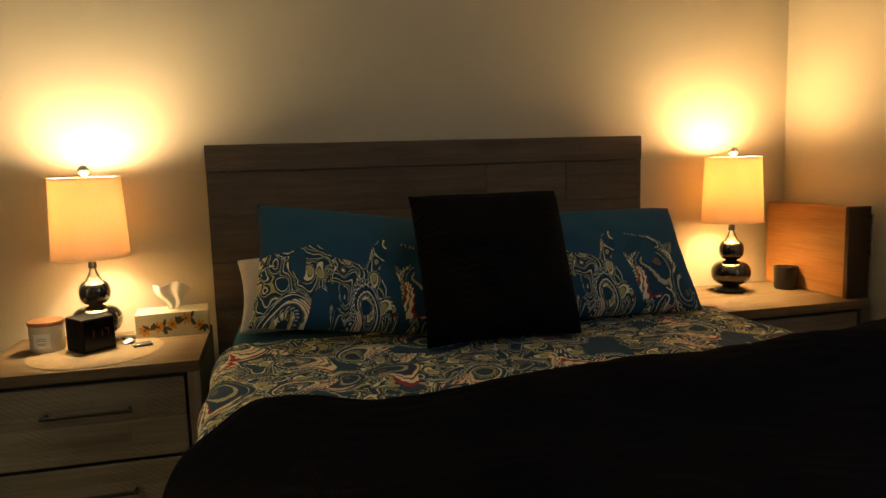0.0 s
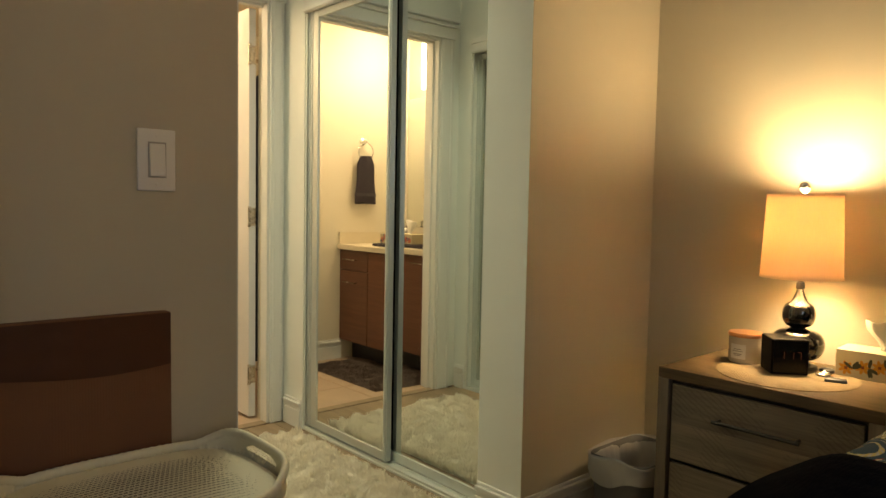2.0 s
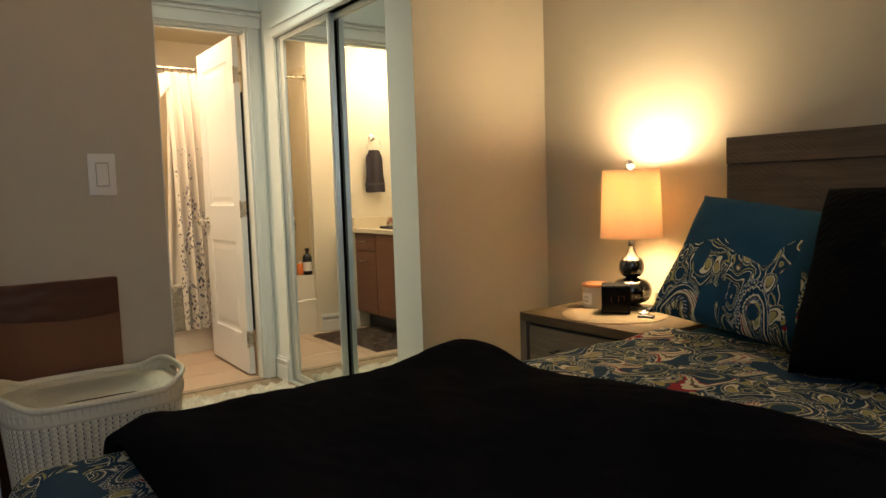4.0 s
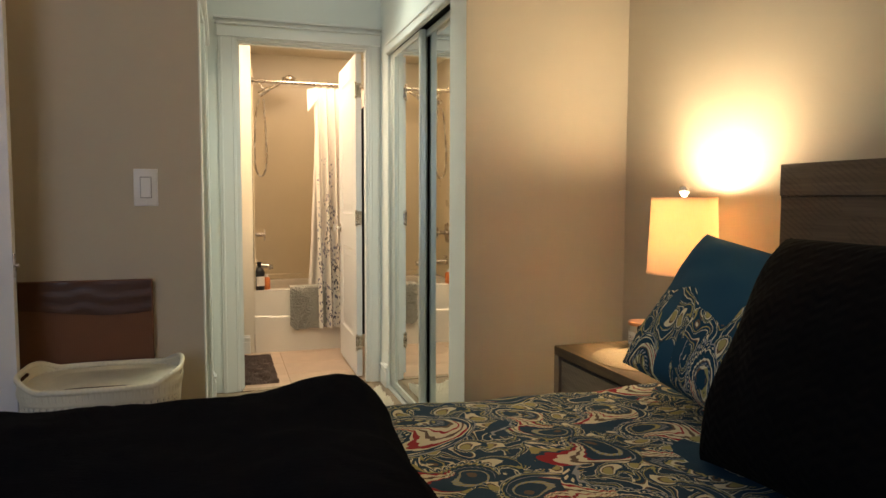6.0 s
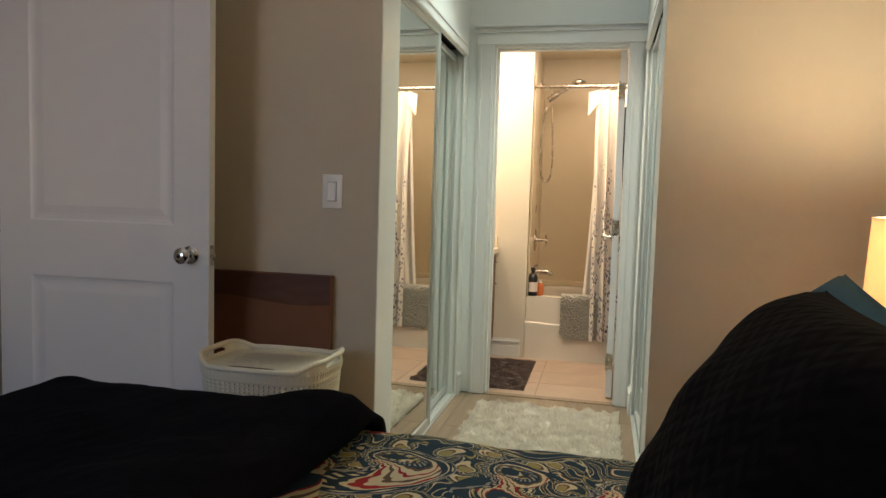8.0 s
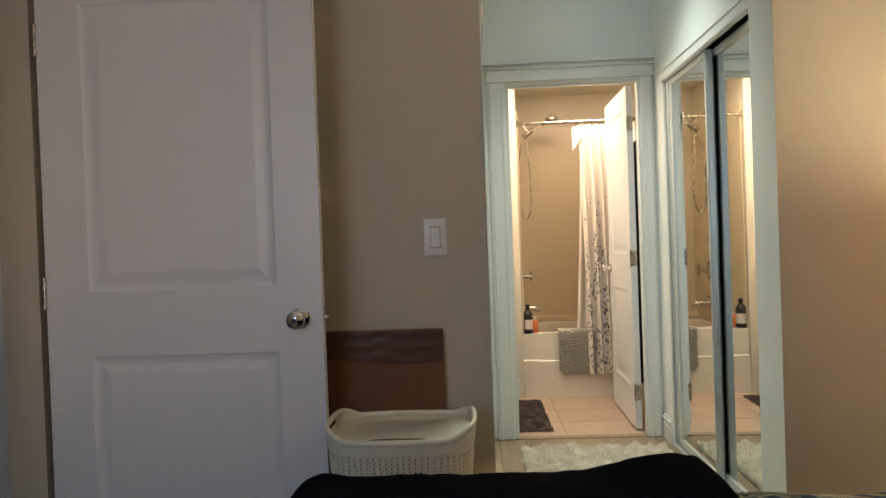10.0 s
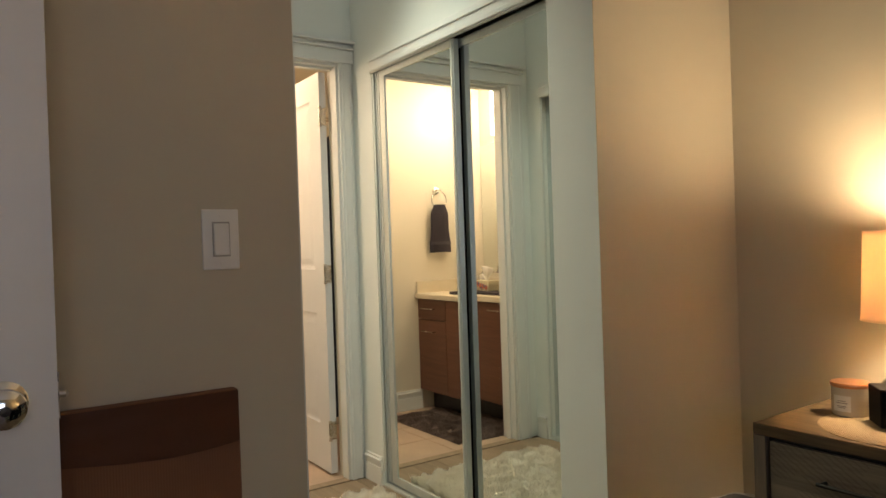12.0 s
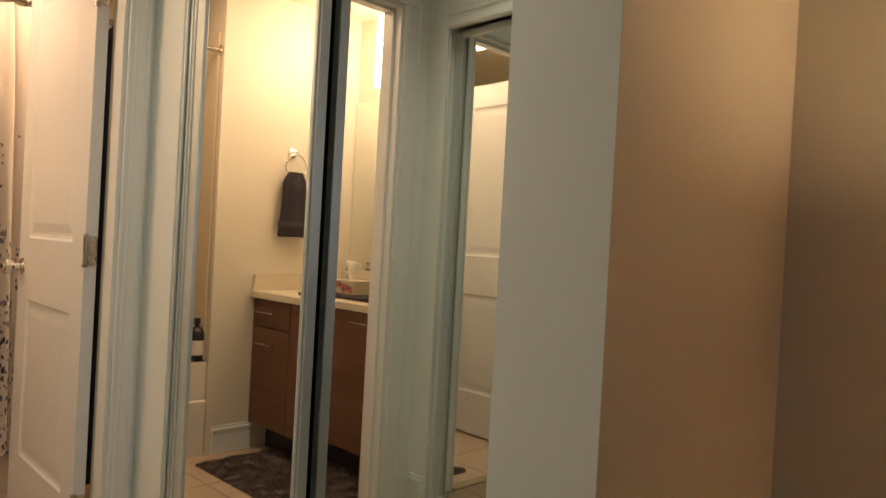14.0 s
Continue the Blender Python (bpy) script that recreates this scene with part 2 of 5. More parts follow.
def paisley(n, co, scale):
    ground = scrolls(n, co, scale * 1.7, 9.0, [(0, TEAL), (0.40, CREAM), (0.47, TAUPE), (0.53, TEAL), (0.70, GOLD), (0.77, TEAL), (0.90, CREAM), (0.95, TEAL)])
    fill, fa, fp = drops(n, n.v("ADD", co, (0.37, 0.11, 0)), scale * 2.6, 0.64, 4.4, 0.12)
    leaf = n.ramp(fill, [(0, GOLD), (0.24, TAUPE), (0.29, CREAM), (0.42, TEAL), (0.58, GOLD), (0.64, TEAL), (0.72, CREAM), (0.77, TEAL)], True)
    ground = n.mix(n.m("LESS_THAN", fill, 0.80), ground, leaf)
    ground = n.mix(n.m("GREATER_THAN", n.noise(co, scale * 0.9, 1), 0.60), ground, tuple(c * 1.1 for c in TEAL))
    fine = scrolls(n, co, scale * 5.0, 5.0, [(0, GOLD), (0.35, CREAM), (0.6, TAUPE), (0.75, TEAL)])
    r, a, pick = drops(n, co, scale, 0.56, 3.6, 0.20)
    one = n.ramp(r, [(0, TEAL), (0.24, GOLD), (0.29, TEAL), (0.40, TAUPE), (0.43, CREAM), (0.50, TEAL), (0.70, CREAM), (0.75, TEAL), (0.90, PALE)], True)
    two = n.ramp(r, [(0, TAUPE), (0.10, TEAL), (0.30, GOLD), (0.36, TEAL), (0.56, PALE), (0.59, TEAL), (0.74, GOLD), (0.80, TEAL), (0.91, CREAM)], True)
    top = n.mix(n.m("GREATER_THAN", pick, 0.5), one, two)

    def band(mid, half):
        return n.m("LESS_THAN", n.m("ABSOLUTE", n.m("SUBTRACT", r, mid)), half)
    # a crescent with a red fringe on one flank, a filigree filling and two rows of beads
    flank = n.m("GREATER_THAN", n.m("COSINE", n.m("ADD", a, 0.9)), 0.15)
    top = n.mix(n.m("MULTIPLY", band(0.60, 0.115), flank), top, RED)
    top = n.mix(n.m("MULTIPLY", band(0.58, 0.075), flank), top, CREAM)
    top = n.mix(n.m("MULTIPLY", band(0.57, 0.018), flank), top, TAUPE)
    beads = n.m("GREATER_THAN", n.m("SINE", n.m("MULTIPLY", a, 30.0)), 0.1)
    top = n.mix(n.m("MULTIPLY", band(0.83, 0.028), beads), top, CREAM)
    top = n.mix(n.m("MULTIPLY", band(0.335, 0.03), beads), top, PALE)
    top = n.mix(n.m("MULTIPLY", band(0.235, 0.055), n.m("LESS_THAN", pick, 0.35)), top, fine)
    return n.mix(n.m("LESS_THAN", r, 0.96), ground, top)


def duvet_cloth(name, scale=4.8):
    n = Nodes(name)
    co = n.uv()
    col = paisley(n, co, scale)
    fade = n.noise(co, 16.0, 3)
    col = n.mix(n.m("MULTIPLY", fade, 0.15), col, TAUPE)
    thread = n.noise(n.stretch(co, (1, 0.3, 1)), 500, 2)
    n.bump(n.m("ADD", thread, n.noise(co, 9.0, 4)), 0.35, 0.003)
    return n.set(col, 0.85, 0.0, Specular_IOR_Level=0.2)


def sham_cloth(name):
    """Teal with motifs on the lower part alone."""
    n = Nodes(name)
    co = n.uv()
    base = tuple(c * 1.35 for c in TEAL)
    motif = paisley(n, n.stretch(co, (1, 0.72, 1), (0, 0, 0.35)), 6.4)
    gap = n.m("GREATER_THAN", n.noise(n.stretch(co, (1, 0.5, 1)), 9.0, 1), 0.56)
    col = n.mix(gap, motif, base)
    s = n.node("ShaderNodeSeparateXYZ")
    n.put(s.inputs[0], co)
    edge = n.m("ADD", s.outputs[1], n.m("MULTIPLY", n.m("SUBTRACT", n.noise(co, 4.0, 2), 0.5), 0.42))
    col = n.mix(n.m("GREATER_THAN", edge, 0.215), col, base)
    n.bump(n.noise(co, 500, 2), 0.3, 0.001)
    return n.set(col, 0.85, 0.0, Specular_IOR_Level=0.2)


def floral_curtain(name):
    n = Nodes(name)
    co = n.uv()
    warp = n.v("ADD", co, n.v("SCALE", n.noise(co, 14.0, 2, 0.5, True), 0.05))
    vo = n.node("ShaderNodeTexVoronoi")
    n.put(vo.inputs["Vector"], n.stretch(warp, (1, 0.6, 1), (0, 0, 0.6)))
    vo.inputs["Scale"].default_value = 54.0
    s = n.node("ShaderNodeSeparateXYZ")
    n.put(s.inputs[0], co)
    dens = n.m("MAXIMUM", 0.0, n.m("SUBTRACT", 1.0, n.m("DIVIDE", s.outputs[1], 1.35)))
    spray = n.m("GREATER_THAN", n.m("ADD", n.noise(n.stretch(co, (1, 0.5, 1)), 7.0, 2), n.m("MULTIPLY", dens, 0.26)), 0.60)
    leaf = n.m("MULTIPLY", n.m("LESS_THAN", vo.outputs["Distance"], 0.40), spray)
    leaf = n.m("MULTIPLY", leaf, n.m("LESS_THAN", s.outputs[1], 1.25))
    tint = n.ramp(n.noise(co, 9.0, 1), [(0.4, (0.07, 0.065, 0.09)), (0.6, (0.28, 0.25, 0.30))])
    col = n.mix(leaf, (0.74, 0.68, 0.60), tint)
    n.bump(n.noise(co, 400, 2), 0.2, 0.001)
    return n.set(col, 0.7, 0.0)


def glowing(name, colour, strength):
    n = Nodes(name)
    n.bsdf.inputs["Emission Color"].default_value = (*colour, 1)
    n.bsdf.inputs["Emission Strength"].default_value = strength
    return n.set((0.8, 0.8, 0.8), 0.5)


def shade_cloth(name):
    """Thin linen that lets lamplight through."""
    n = Nodes(name)
    t = n.t
    co = n.coords()
    weave = n.noise(n.stretch(co, (1, 1, 0.15)), 260.0, 2)
    slub = n.noise(co, 7.0, 2)
    col = n.mix(n.m("ADD", n.m("MULTIPLY", weave, 0.5), n.m("MULTIPLY", slub, 0.5)), (0.76, 0.62, 0.46), (0.88, 0.75, 0.58))
    d = n.node("ShaderNodeBsdfDiffuse")
    tr = n.node("ShaderNodeBsdfTranslucent")
    mx = n.node("ShaderNodeMixShader")
    n.put(d.inputs["Color"], col)
    n.put(tr.inputs["Color"], n.mix(0.7, col, (0.93, 0.66, 0.42)))
    mx.inputs[0].default_value = 0.17
    n.put(mx.inputs[1], d.outputs[0])
    n.put(mx.inputs[2], tr.outputs[0])
    n.put(t.nodes["Material Output"].inputs[0], mx.outputs[0])
    return n.mat


def fibre(name, colour):
    """Soft yarn: half of the light goes through each strand."""
    n = Nodes(name)
    col = n.mix(n.noise(n.coords(), 14.0, 3), tuple(c * 0.85 for c in colour), tuple(min(0.97, c * 1.04) for c in colour))
    d = n.node("ShaderNodeBsdfDiffuse")
    tr = n.node("ShaderNodeBsdfTranslucent")
    mx = n.node("ShaderNodeMixShader")
    n.put(d.inputs["Color"], col)
    n.put(tr.inputs["Color"], col)
    mx.inputs[0].default_value = 0.28
    n.put(mx.inputs[1], d.outputs[0])
    n.put(mx.inputs[2], tr.outputs[0])
    n.put(n.t.nodes["Material Output"].inputs[0], mx.outputs[0])
    return n.mat


def glassy(name, colour=(1, 1, 1), rough=0.02):
    n = Nodes(name)
    return n.set(colour, rough, 0.0, Transmission_Weight=1.0, IOR=1.45)


WALL = plain("taupe_wall_paint", (0.520, 0.470, 0.365), 0.62, vary=0.035, scale=1.8, fine=320, relief=0.25, depth=0.0008)
HALL = plain("white_hall_paint", (0.76, 0.78, 0.74), 0.6, vary=0.03, scale=1.8, fine=320, relief=0.25, depth=0.0008)
BATHWALL = plain("cream_bathroom_paint", (0.72, 0.66, 0.54), 0.45, vary=0.03, scale=2.0, fine=320, relief=0.2, depth=0.0008)
CEIL = plain("white_ceiling_paint", (0.84, 0.83, 0.80), 0.85, vary=0.03, scale=3, fine=120, relief=0.4, depth=0.002)
TRIM = plain("white_trim_paint", (0.74, 0.74, 0.71), 0.38, vary=0.03, scale=4, fine=90, relief=0.1, depth=0.0006)
DOORPAINT = plain("white_door_paint", (0.73, 0.73, 0.73), 0.36, vary=0.03, scale=3, fine=140, relief=0.12, depth=0.0006)
MIRROR = Nodes("silvered_mirror").set((0.83, 0.87, 0.84), 0.015, 1.0)
ALU = plain("brushed_silver_frame", (0.66, 0.70, 0.68), 0.38, 0.55, vary=0.06, scale=12, fine=500, relief=0.08)
BLACKFELT = plain("black_track_recess", (0.012, 0.012, 0.012), 0.8)
CHROME = plain("chrome", (0.78, 0.77, 0.74), 0.1, 1.0, vary=0.03, scale=30, relief=0.02)
NICKEL = plain("brushed_nickel", (0.55, 0.5, 0.43), 0.27, 1.0, vary=0.06, scale=30, relief=0.05)
PLATE = plain("white_switch_plastic", (0.78, 0.77, 0.73), 0.3, vary=0.02, relief=0.03)
NS_TOP = wood("grey_brown_wood", (0.062, 0.042, 0.022), (0.17, 0.117, 0.064), (1, 0, 0), 0.6, gloss=0.2)
NS_SIDE = wood("greyed_wood_frame", (0.10, 0.075, 0.055), (0.22, 0.17, 0.125), (0, 0, 1), 0.6)
NS_DRAW = wood("rough_sawn_wood", (0.11, 0.085, 0.06), (0.27, 0.21, 0.15), (1, 0, 0), 0.7, saw=0.18)
HEADW = wood("weathered_headboard_wood", (0.07, 0.052, 0.038), (0.17, 0.13, 0.095), (1, 0, 0), 0.75, saw=0.15)
DARKMETAL = plain("dark_steel", (0.05, 0.045, 0.04), 0.4, 0.8)
LAMPBLACK = plain("black_glass_glaze", (0.006, 0.006, 0.006), 0.05, 0.0, vary=0.1, relief=0.0, Coat_Weight=1.0)
SHADE = shade_cloth("linen_shade")
BULB = glowing("lit_bulb", (1.0, 0.72, 0.38), 45.0)
BLACKCLOTH = cloth("black_plush_blanket", (0.0032, 0.0038, 0.0060), 300, 0.35, 1.0, 0.0, 0.6, 0.004, 5)
DUVET = duvet_cloth("paisley_duvet_cloth")
SHAM = sham_cloth("teal_sham_cloth")
TEALC = cloth("plain_teal_cloth", (0.012, 0.055, 0.09), 500, 0.15, 0.9, 0.0)
SHEETC = cloth("dark_sheet", (0.05, 0.07, 0.09))
FLOORW = wood("hall_floor_wood", (0.18, 0.127, 0.08), (0.285, 0.212, 0.143), (1, 0, 0), 0.5)
TILE = plain("beige_floor_tile", (0.46, 0.33, 0.235), 0.42, vary=0.34, scale=5, fine=60, relief=0.08)
BATHGROUT = plain("beige_grout", (0.33, 0.24, 0.17), 0.85)
GROUT = plain("dark_joint", (0.12, 0.09, 0.06), 0.85)
RUGPILE = fibre("cream_shag_pile", (0.97, 0.90, 0.80))
MATGREY = fibre("grey_bath_mat_pile", (0.24, 0.18, 0.155))
MATLIGHT = cloth("light_grey_chenille", (0.36, 0.34, 0.29), 200, 0.25, 0.95, 0.3)
TOWEL = cloth("dark_grey_terry", (0.045, 0.038, 0.045), 400, 0.3, 0.95, 0.3, 0.8, 0.002)
PLASTIC = plain("cream_woven_plastic", (0.78, 0.74, 0.58), 0.45, vary=0.05, relief=0.05)
TUB = plain("white_tub_acrylic", (0.78, 0.72, 0.62), 0.16, vary=0.02, relief=0.02)
SURROUND = plain("cream_tub_surround", (0.67, 0.57, 0.40), 0.3, vary=0.03, relief=0.05)
CURTAIN = floral_curtain("floral_curtain_cloth")
LINER = plain("white_liner", (0.76, 0.70, 0.62), 0.45)
VANITY = wood("dark_brown_laminate", (0.10, 0.040, 0.023), (0.165, 0.072, 0.042), (1, 0, 0), 0.45)
COUNTER = plain("cream_counter", (0.66, 0.58, 0.44), 0.3, vary=0.06, scale=30, fine=250, relief=0.02)
BLACKPL = plain("black_plastic", (0.015, 0.014, 0.014), 0.4)
WHITEBAG = plain("white_bin_liner", (0.45, 0.45, 0.45), 0.4, vary=0.06)
GREYBIN = plain("grey_bin_plastic", (0.12, 0.12, 0.125), 0.5)

# ---------- structure ----------
X1, X2, YL, YR, YH = -0.90, -2.50, 1.087, 2.074, 2.768
XE, YS, H, BH = 2.40, -0.31, 2.74, 2.30
OY0, OY1, OZ = 1.236, 1.992, 2.03
CX0, CX1, CZ = -2.31, -1.10, 2.03
BX0, BX1 = -3.52, -4.28
PIER = 0.018  # how far the wall end stands proud of the closet front


def wall(name, *pairs, mat=WALL):
    return part(name, boxes(*pairs), mat, kind="structure")


wall("wall_north", ((X1, YH, 0), (XE + 0.12, YH + 0.12, H)))
wall("wall_closet_end", ((-0.9012, YR - PIER, 0), (X1, YR + 0.004, H)), ((-1.02, YR + 0.004, 0), (X1, YH + 0.12, H)))
wall("wall_switch", ((-1.02, YS - 0.12, 0), (X1, YL - 0.004, H)))
wall("wall_south", ((X1, YS - 0.12, 0), (-0.62, YS, H)), ((-0.62, YS - 0.12, 2.05), (0.24, YS, H)), ((0.24, YS - 0.12, 0), (XE, YS, H)))
wall("wall_east", ((XE, YS - 0.12, 0), (XE + 0.12, -0.26, H)), ((XE, 0.56, 0), (XE + 0.12, YH, H)), ((XE, -0.26, 0), (XE + 0.12, 0.56, 0.9)), ((XE, -0.26, 2.15), (XE + 0.12, 0.56, H)))
wall("wall_hall_right", ((X2, YR, 0), (CX0, YR + 0.12, H)), ((CX1, YR - PIER, 0), (-0.9015, YR + 0.0035, H)), ((CX1, YR + 0.0035, 0), (-1.021, YR + 0.12, H)), ((CX0, YR, CZ), (CX1, YR + 0.12, H)), mat=HALL)
wall("wall_hall_left", ((X2, YL - 0.12, 0), (-2.39, YL, H)), ((CX1 - 0.01, YL - 0.0035, 0), (-0.9015, YL, H)), ((CX1 - 0.01, YL - 0.12, 0), (-1.021, YL - 0.0035, H)), ((-2.39, YL - 0.12, CZ), (CX1 - 0.01, YL, H)), mat=HALL)
wall("wall_door", ((X2 - 0.05, 0.41, 0), (X2, OY0, H)), ((X2 - 0.05, OY1, 0), (X2, 2.95, H)), ((X2 - 0.05, OY0, OZ), (X2, OY1, H)), mat=HALL)
wall("wall_bath_east", ((X2 - 0.11, 0.41, 0), (X2 - 0.05, OY0, H)), ((X2 - 0.11, OY1, 0), (X2 - 0.05, 2.95, H)), ((X2 - 0.11, OY0, OZ), (X2 - 0.05, OY1, H)), mat=BATHWALL)
wall("wall_bath_south", ((BX0, 0.41, 0), (X2 - 0.11, 0.678, BH)), mat=BATHWALL)
wall("wall_towel", ((BX1 - 0.12, 0.41, 0), (BX0, 1.36, BH)), mat=BATHWALL)
wall("wall_bath_west", ((BX1 - 0.12, 1.36, 0), (BX1, 2.97, BH)), mat=BATHWALL)
wall("wall_bath_north", ((BX1, 2.85, 0), (X2 - 0.11, 2.97, BH)), mat=BATHWALL)
wall("closet_back_right", ((-2.39, 2.72, 0), (-1.02, 2.768, 2.3)), ((-2.50, YR + 0.12, 0), (-2.39, 2.768, 2.3)), ((-2.39, YR + 0.12, 2.3), (-1.02, 2.768, 2.34)), mat=HALL)
wall("closet_back_left", ((-2.5, 0.45, 0), (-1.02, 0.5, 2.3)), ((-2.50, 0.5, 0), (-2.42, YL - 0.12, 2.3)), ((-2.42, 0.5, 2.3), (-1.02, YL - 0.12, 2.34)), mat=HALL)
part("ceiling", boxes(((X2 - 0.11, YS - 0.12, H), (XE + 0.12, YH + 0.12, H + 0.1))), CEIL, kind="structure")
part("ceiling_bathroom", boxes(((BX1 - 0.12, 0.41, BH), (X2 - 0.11, 2.97, BH + 0.1))), BATHWALL, kind="structure")
wall("vestibule_wall", ((-0.80, -1.6, 0), (-0.68, YS - 0.12, H)), ((0.30, -1.6, 0), (0.42, YS - 0.12, H)), ((-0.68, -1.6, 0), (0.30, -1.5, H)), ((-0.68, -1.5, 2.4), (0.30, YS - 0.12, 2.5)), mat=HALL)


def profile_run(name, a, b, out, steps, mat=TRIM, z0=0.0):
    """Trim along a wall from a to b, out of stacked (depth, z from, z to) steps."""
    a, b, out = Vector(a), Vector(b), Vector(out)
    bm = bmesh.new()
    for d, lo, hi in steps:
        p, q = a, b + out * d
        box(bm, (min(p.x, q.x), min(p.y, q.y), z0 + lo), (max(p.x, q.x), max(p.y, q.y), z0 + hi), 0.0015, 1)
    return part(name, bm, mat, kind="structure")


BB = [(0.014, 0, 0.085), (0.010, 0.0851, 0.108), (0.017, 0.1081, 0.122), (0.007, 0.1221, 0.135)]
profile_run("baseboard", (X1, YR - PIER, 0), (X1, YH - 0.002, 0), (1, 0, 0), BB)
profile_run("baseboard", (X1, YS + 0.002, 0), (X1, YL - 0.002, 0), (1, 0, 0), BB)
profile_run("baseboard", (X1 + 0.02, YH, 0), (XE - 0.002, YH, 0), (0, -1, 0), BB)
profile_run("baseboard", (XE, 0.1, 0), (XE, YH - 0.02, 0), (-1, 0, 0), BB)
profile_run("baseboard", (-2.478, YR, 0), (CX0 - 0.012, YR, 0), (0, -1, 0), BB)
profile_run("baseboard", (CX1 + 0.002, YR - PIER, 0), (X1 + 0.012, YR - PIER, 0), (0, -1, 0), BB)
profile_run("baseboard", (-2.478, YL, 0), (-2.405, YL, 0), (0, 1, 0), BB)
profile_run("baseboard", (CX1 + 0.002, YL, 0), (X1 + 0.012, YL, 0), (0, 1, 0), BB)
profile_run("baseboard", (BX0, 1.12, 0), (BX0, 1.328, 0), (1, 0, 0), BB)

# casing of the bathroom door: plinth-less boards, head board with a stepped cap
DC = 0.095


def casing():
    for y0, y1 in ((OY0 - DC, OY0 - 0.002), (OY1 + 0.002, YR - 0.012)):
        y1b = min(y1, y0 + DC)
        bm = bmesh.new()
        box(bm, (X2, y0, 0), (X2 + 0.016, y1b, OZ), 0.003)
        box(bm, (X2 + 0.016, y0 + 0.012, 0), (X2 + 0.021, y0 + 0.024, OZ), 0.0015, 1)
        box(bm, (X2 + 0.016, y1b - 0.016, 0), (X2 + 0.020, y1b - 0.008, OZ), 0.0015, 1)
        part("door_casing", bm, TRIM, kind="structure")
    bm = bmesh.new()
    box(bm, (X2, OY0 - DC - 0.004, OZ), (X2 + 0.022, YR - 0.002, 2.095), 0.002)
    box(bm, (X2, OY0 - DC - 0.012, 2.095), (X2 + 0.036, YR - 0.001, 2.107), 0.004)
    box(bm, (X2, OY0 - DC - 0.004, 2.107), (X2 + 0.022, YR - 0.002, 2.122), 0.002)
    box(bm, (X2, OY0 - DC - 0.02, 2.122), (X2 + 0.046, YR - 0.001, 2.137), 0.005)
    part("door_head_moulding", bm, TRIM, kind="structure")
    bm = bmesh.new()
    box(bm, (X2 - 0.112, OY0 - 0.0015, 0), (X2 + 0.002, OY0 + 0.012, OZ - 0.014))
    box(bm, (X2 - 0.058, OY1 - 0.010, 0), (X2 + 0.002, OY1 + 0.0015, OZ - 0.014))
    box(bm, (X2 - 0.112, OY0 - 0.0015, OZ - 0.014), (X2 + 0.002, OY1 + 0.0015, OZ + 0.001))
    box(bm, (X2 - 0.07, OY0 + 0.012, 0), (X2 - 0.035, OY0 + 0.024, OZ - 0.026))
    box(bm, (X2 - 0.07, OY0 + 0.012, OZ - 0.026), (X2 - 0.035, OY1 - 0.012, OZ - 0.014))
    part("door_jamb", bm, TRIM, kind="structure")


casing()

# floors: subfloor, then boards and tiles
part("floor", boxes(((X2 - 0.02, YS - 0.12, -0.12), (XE + 0.12, YH + 0.12, -0.012)), ((-0.68, -1.6, -0.12), (0.30, YS - 0.12, -0.012))), GROUT, kind="structure")
part("floor_bathroom", boxes(((BX1 - 0.12, 0.41, -0.12), (X2 - 0.02, 2.97, -0.002))), BATHGROUT, kind="structure")
part("threshold", box(bmesh.new(), (X2 - 0.035, OY0 + 0.012, -0.012), (X2 + 0.02, OY1 - 0.012, 0.006), 0.004), FLOORW, kind="structure", label="brown wooden threshold strip under the bathroom door")


# ---------- panelled doors ----------
def panelled_door(name, w, h, t, rail_lo, rail_hi, label, stile=0.137):
    """A moulded two-panel door in its own frame: hinge line at x = 0, it reaches along +x, thickness along y from 0 to t."""
    d = thing(name, (0, 0, 0), label, "door")
    tagged(d, "", "", "", "structure")
    core = 0.008
    bm = bmesh.new()
    box(bm, (0, core, 0.008), (w, t - core, h))
    part("core", bm, DOORPAINT, d)
    spans = [("top_rail", (0, h - 0.125, w, h)), ("lock_rail", (stile, rail_lo, w - stile, rail_hi)), ("bottom_rail", (0, 0.008, w, 0.24))]
    for y0, y1 in ((0, core), (t - core, t)):
        bm = bmesh.new()
        for _, (a, b, c, e) in spans:
            box(bm, (a, y0, b), (c, y1, e))
        for a, c in ((0, stile), (w - stile, w)):
            box(bm, (a, y0, 0.24), (c, y1, h - 0.125))
        part("frame_face", bm, DOORPAINT, d)
    for z0, z1 in ((0.24, rail_lo), (rail_hi, h - 0.125)):
        for front in (True, False):
            bm = bmesh.new()
            ya, yb = (core - 0.0012, 0.0006) if front else (t - core + 0.0012, t - 0.0006)
            yc = ya + (yb - ya) * 0.55

            def ring(o, y):
                return [bm.verts.new(p) for p in ((stile + o, y, z0 + o), (w - stile - o, y, z0 + o), (w - stile - o, y, z1 - o), (stile + o, y, z1 - o))]
            rs = [ring(0, yb), ring(0.008, ya + (yb - ya) * 0.3), ring(0.018, ya), ring(0.028, ya), ring(0.055, yc), ring(0.06, yc)]
            for p, q in zip(rs, rs[1:]):
                for k in range(4):
                    bm.faces.new((p[k], p[(k + 1) % 4], q[(k + 1) % 4], q[k]))
            bm.faces.new(rs[-1])
            part("panel", bm, DOORPAINT, d)
    return d


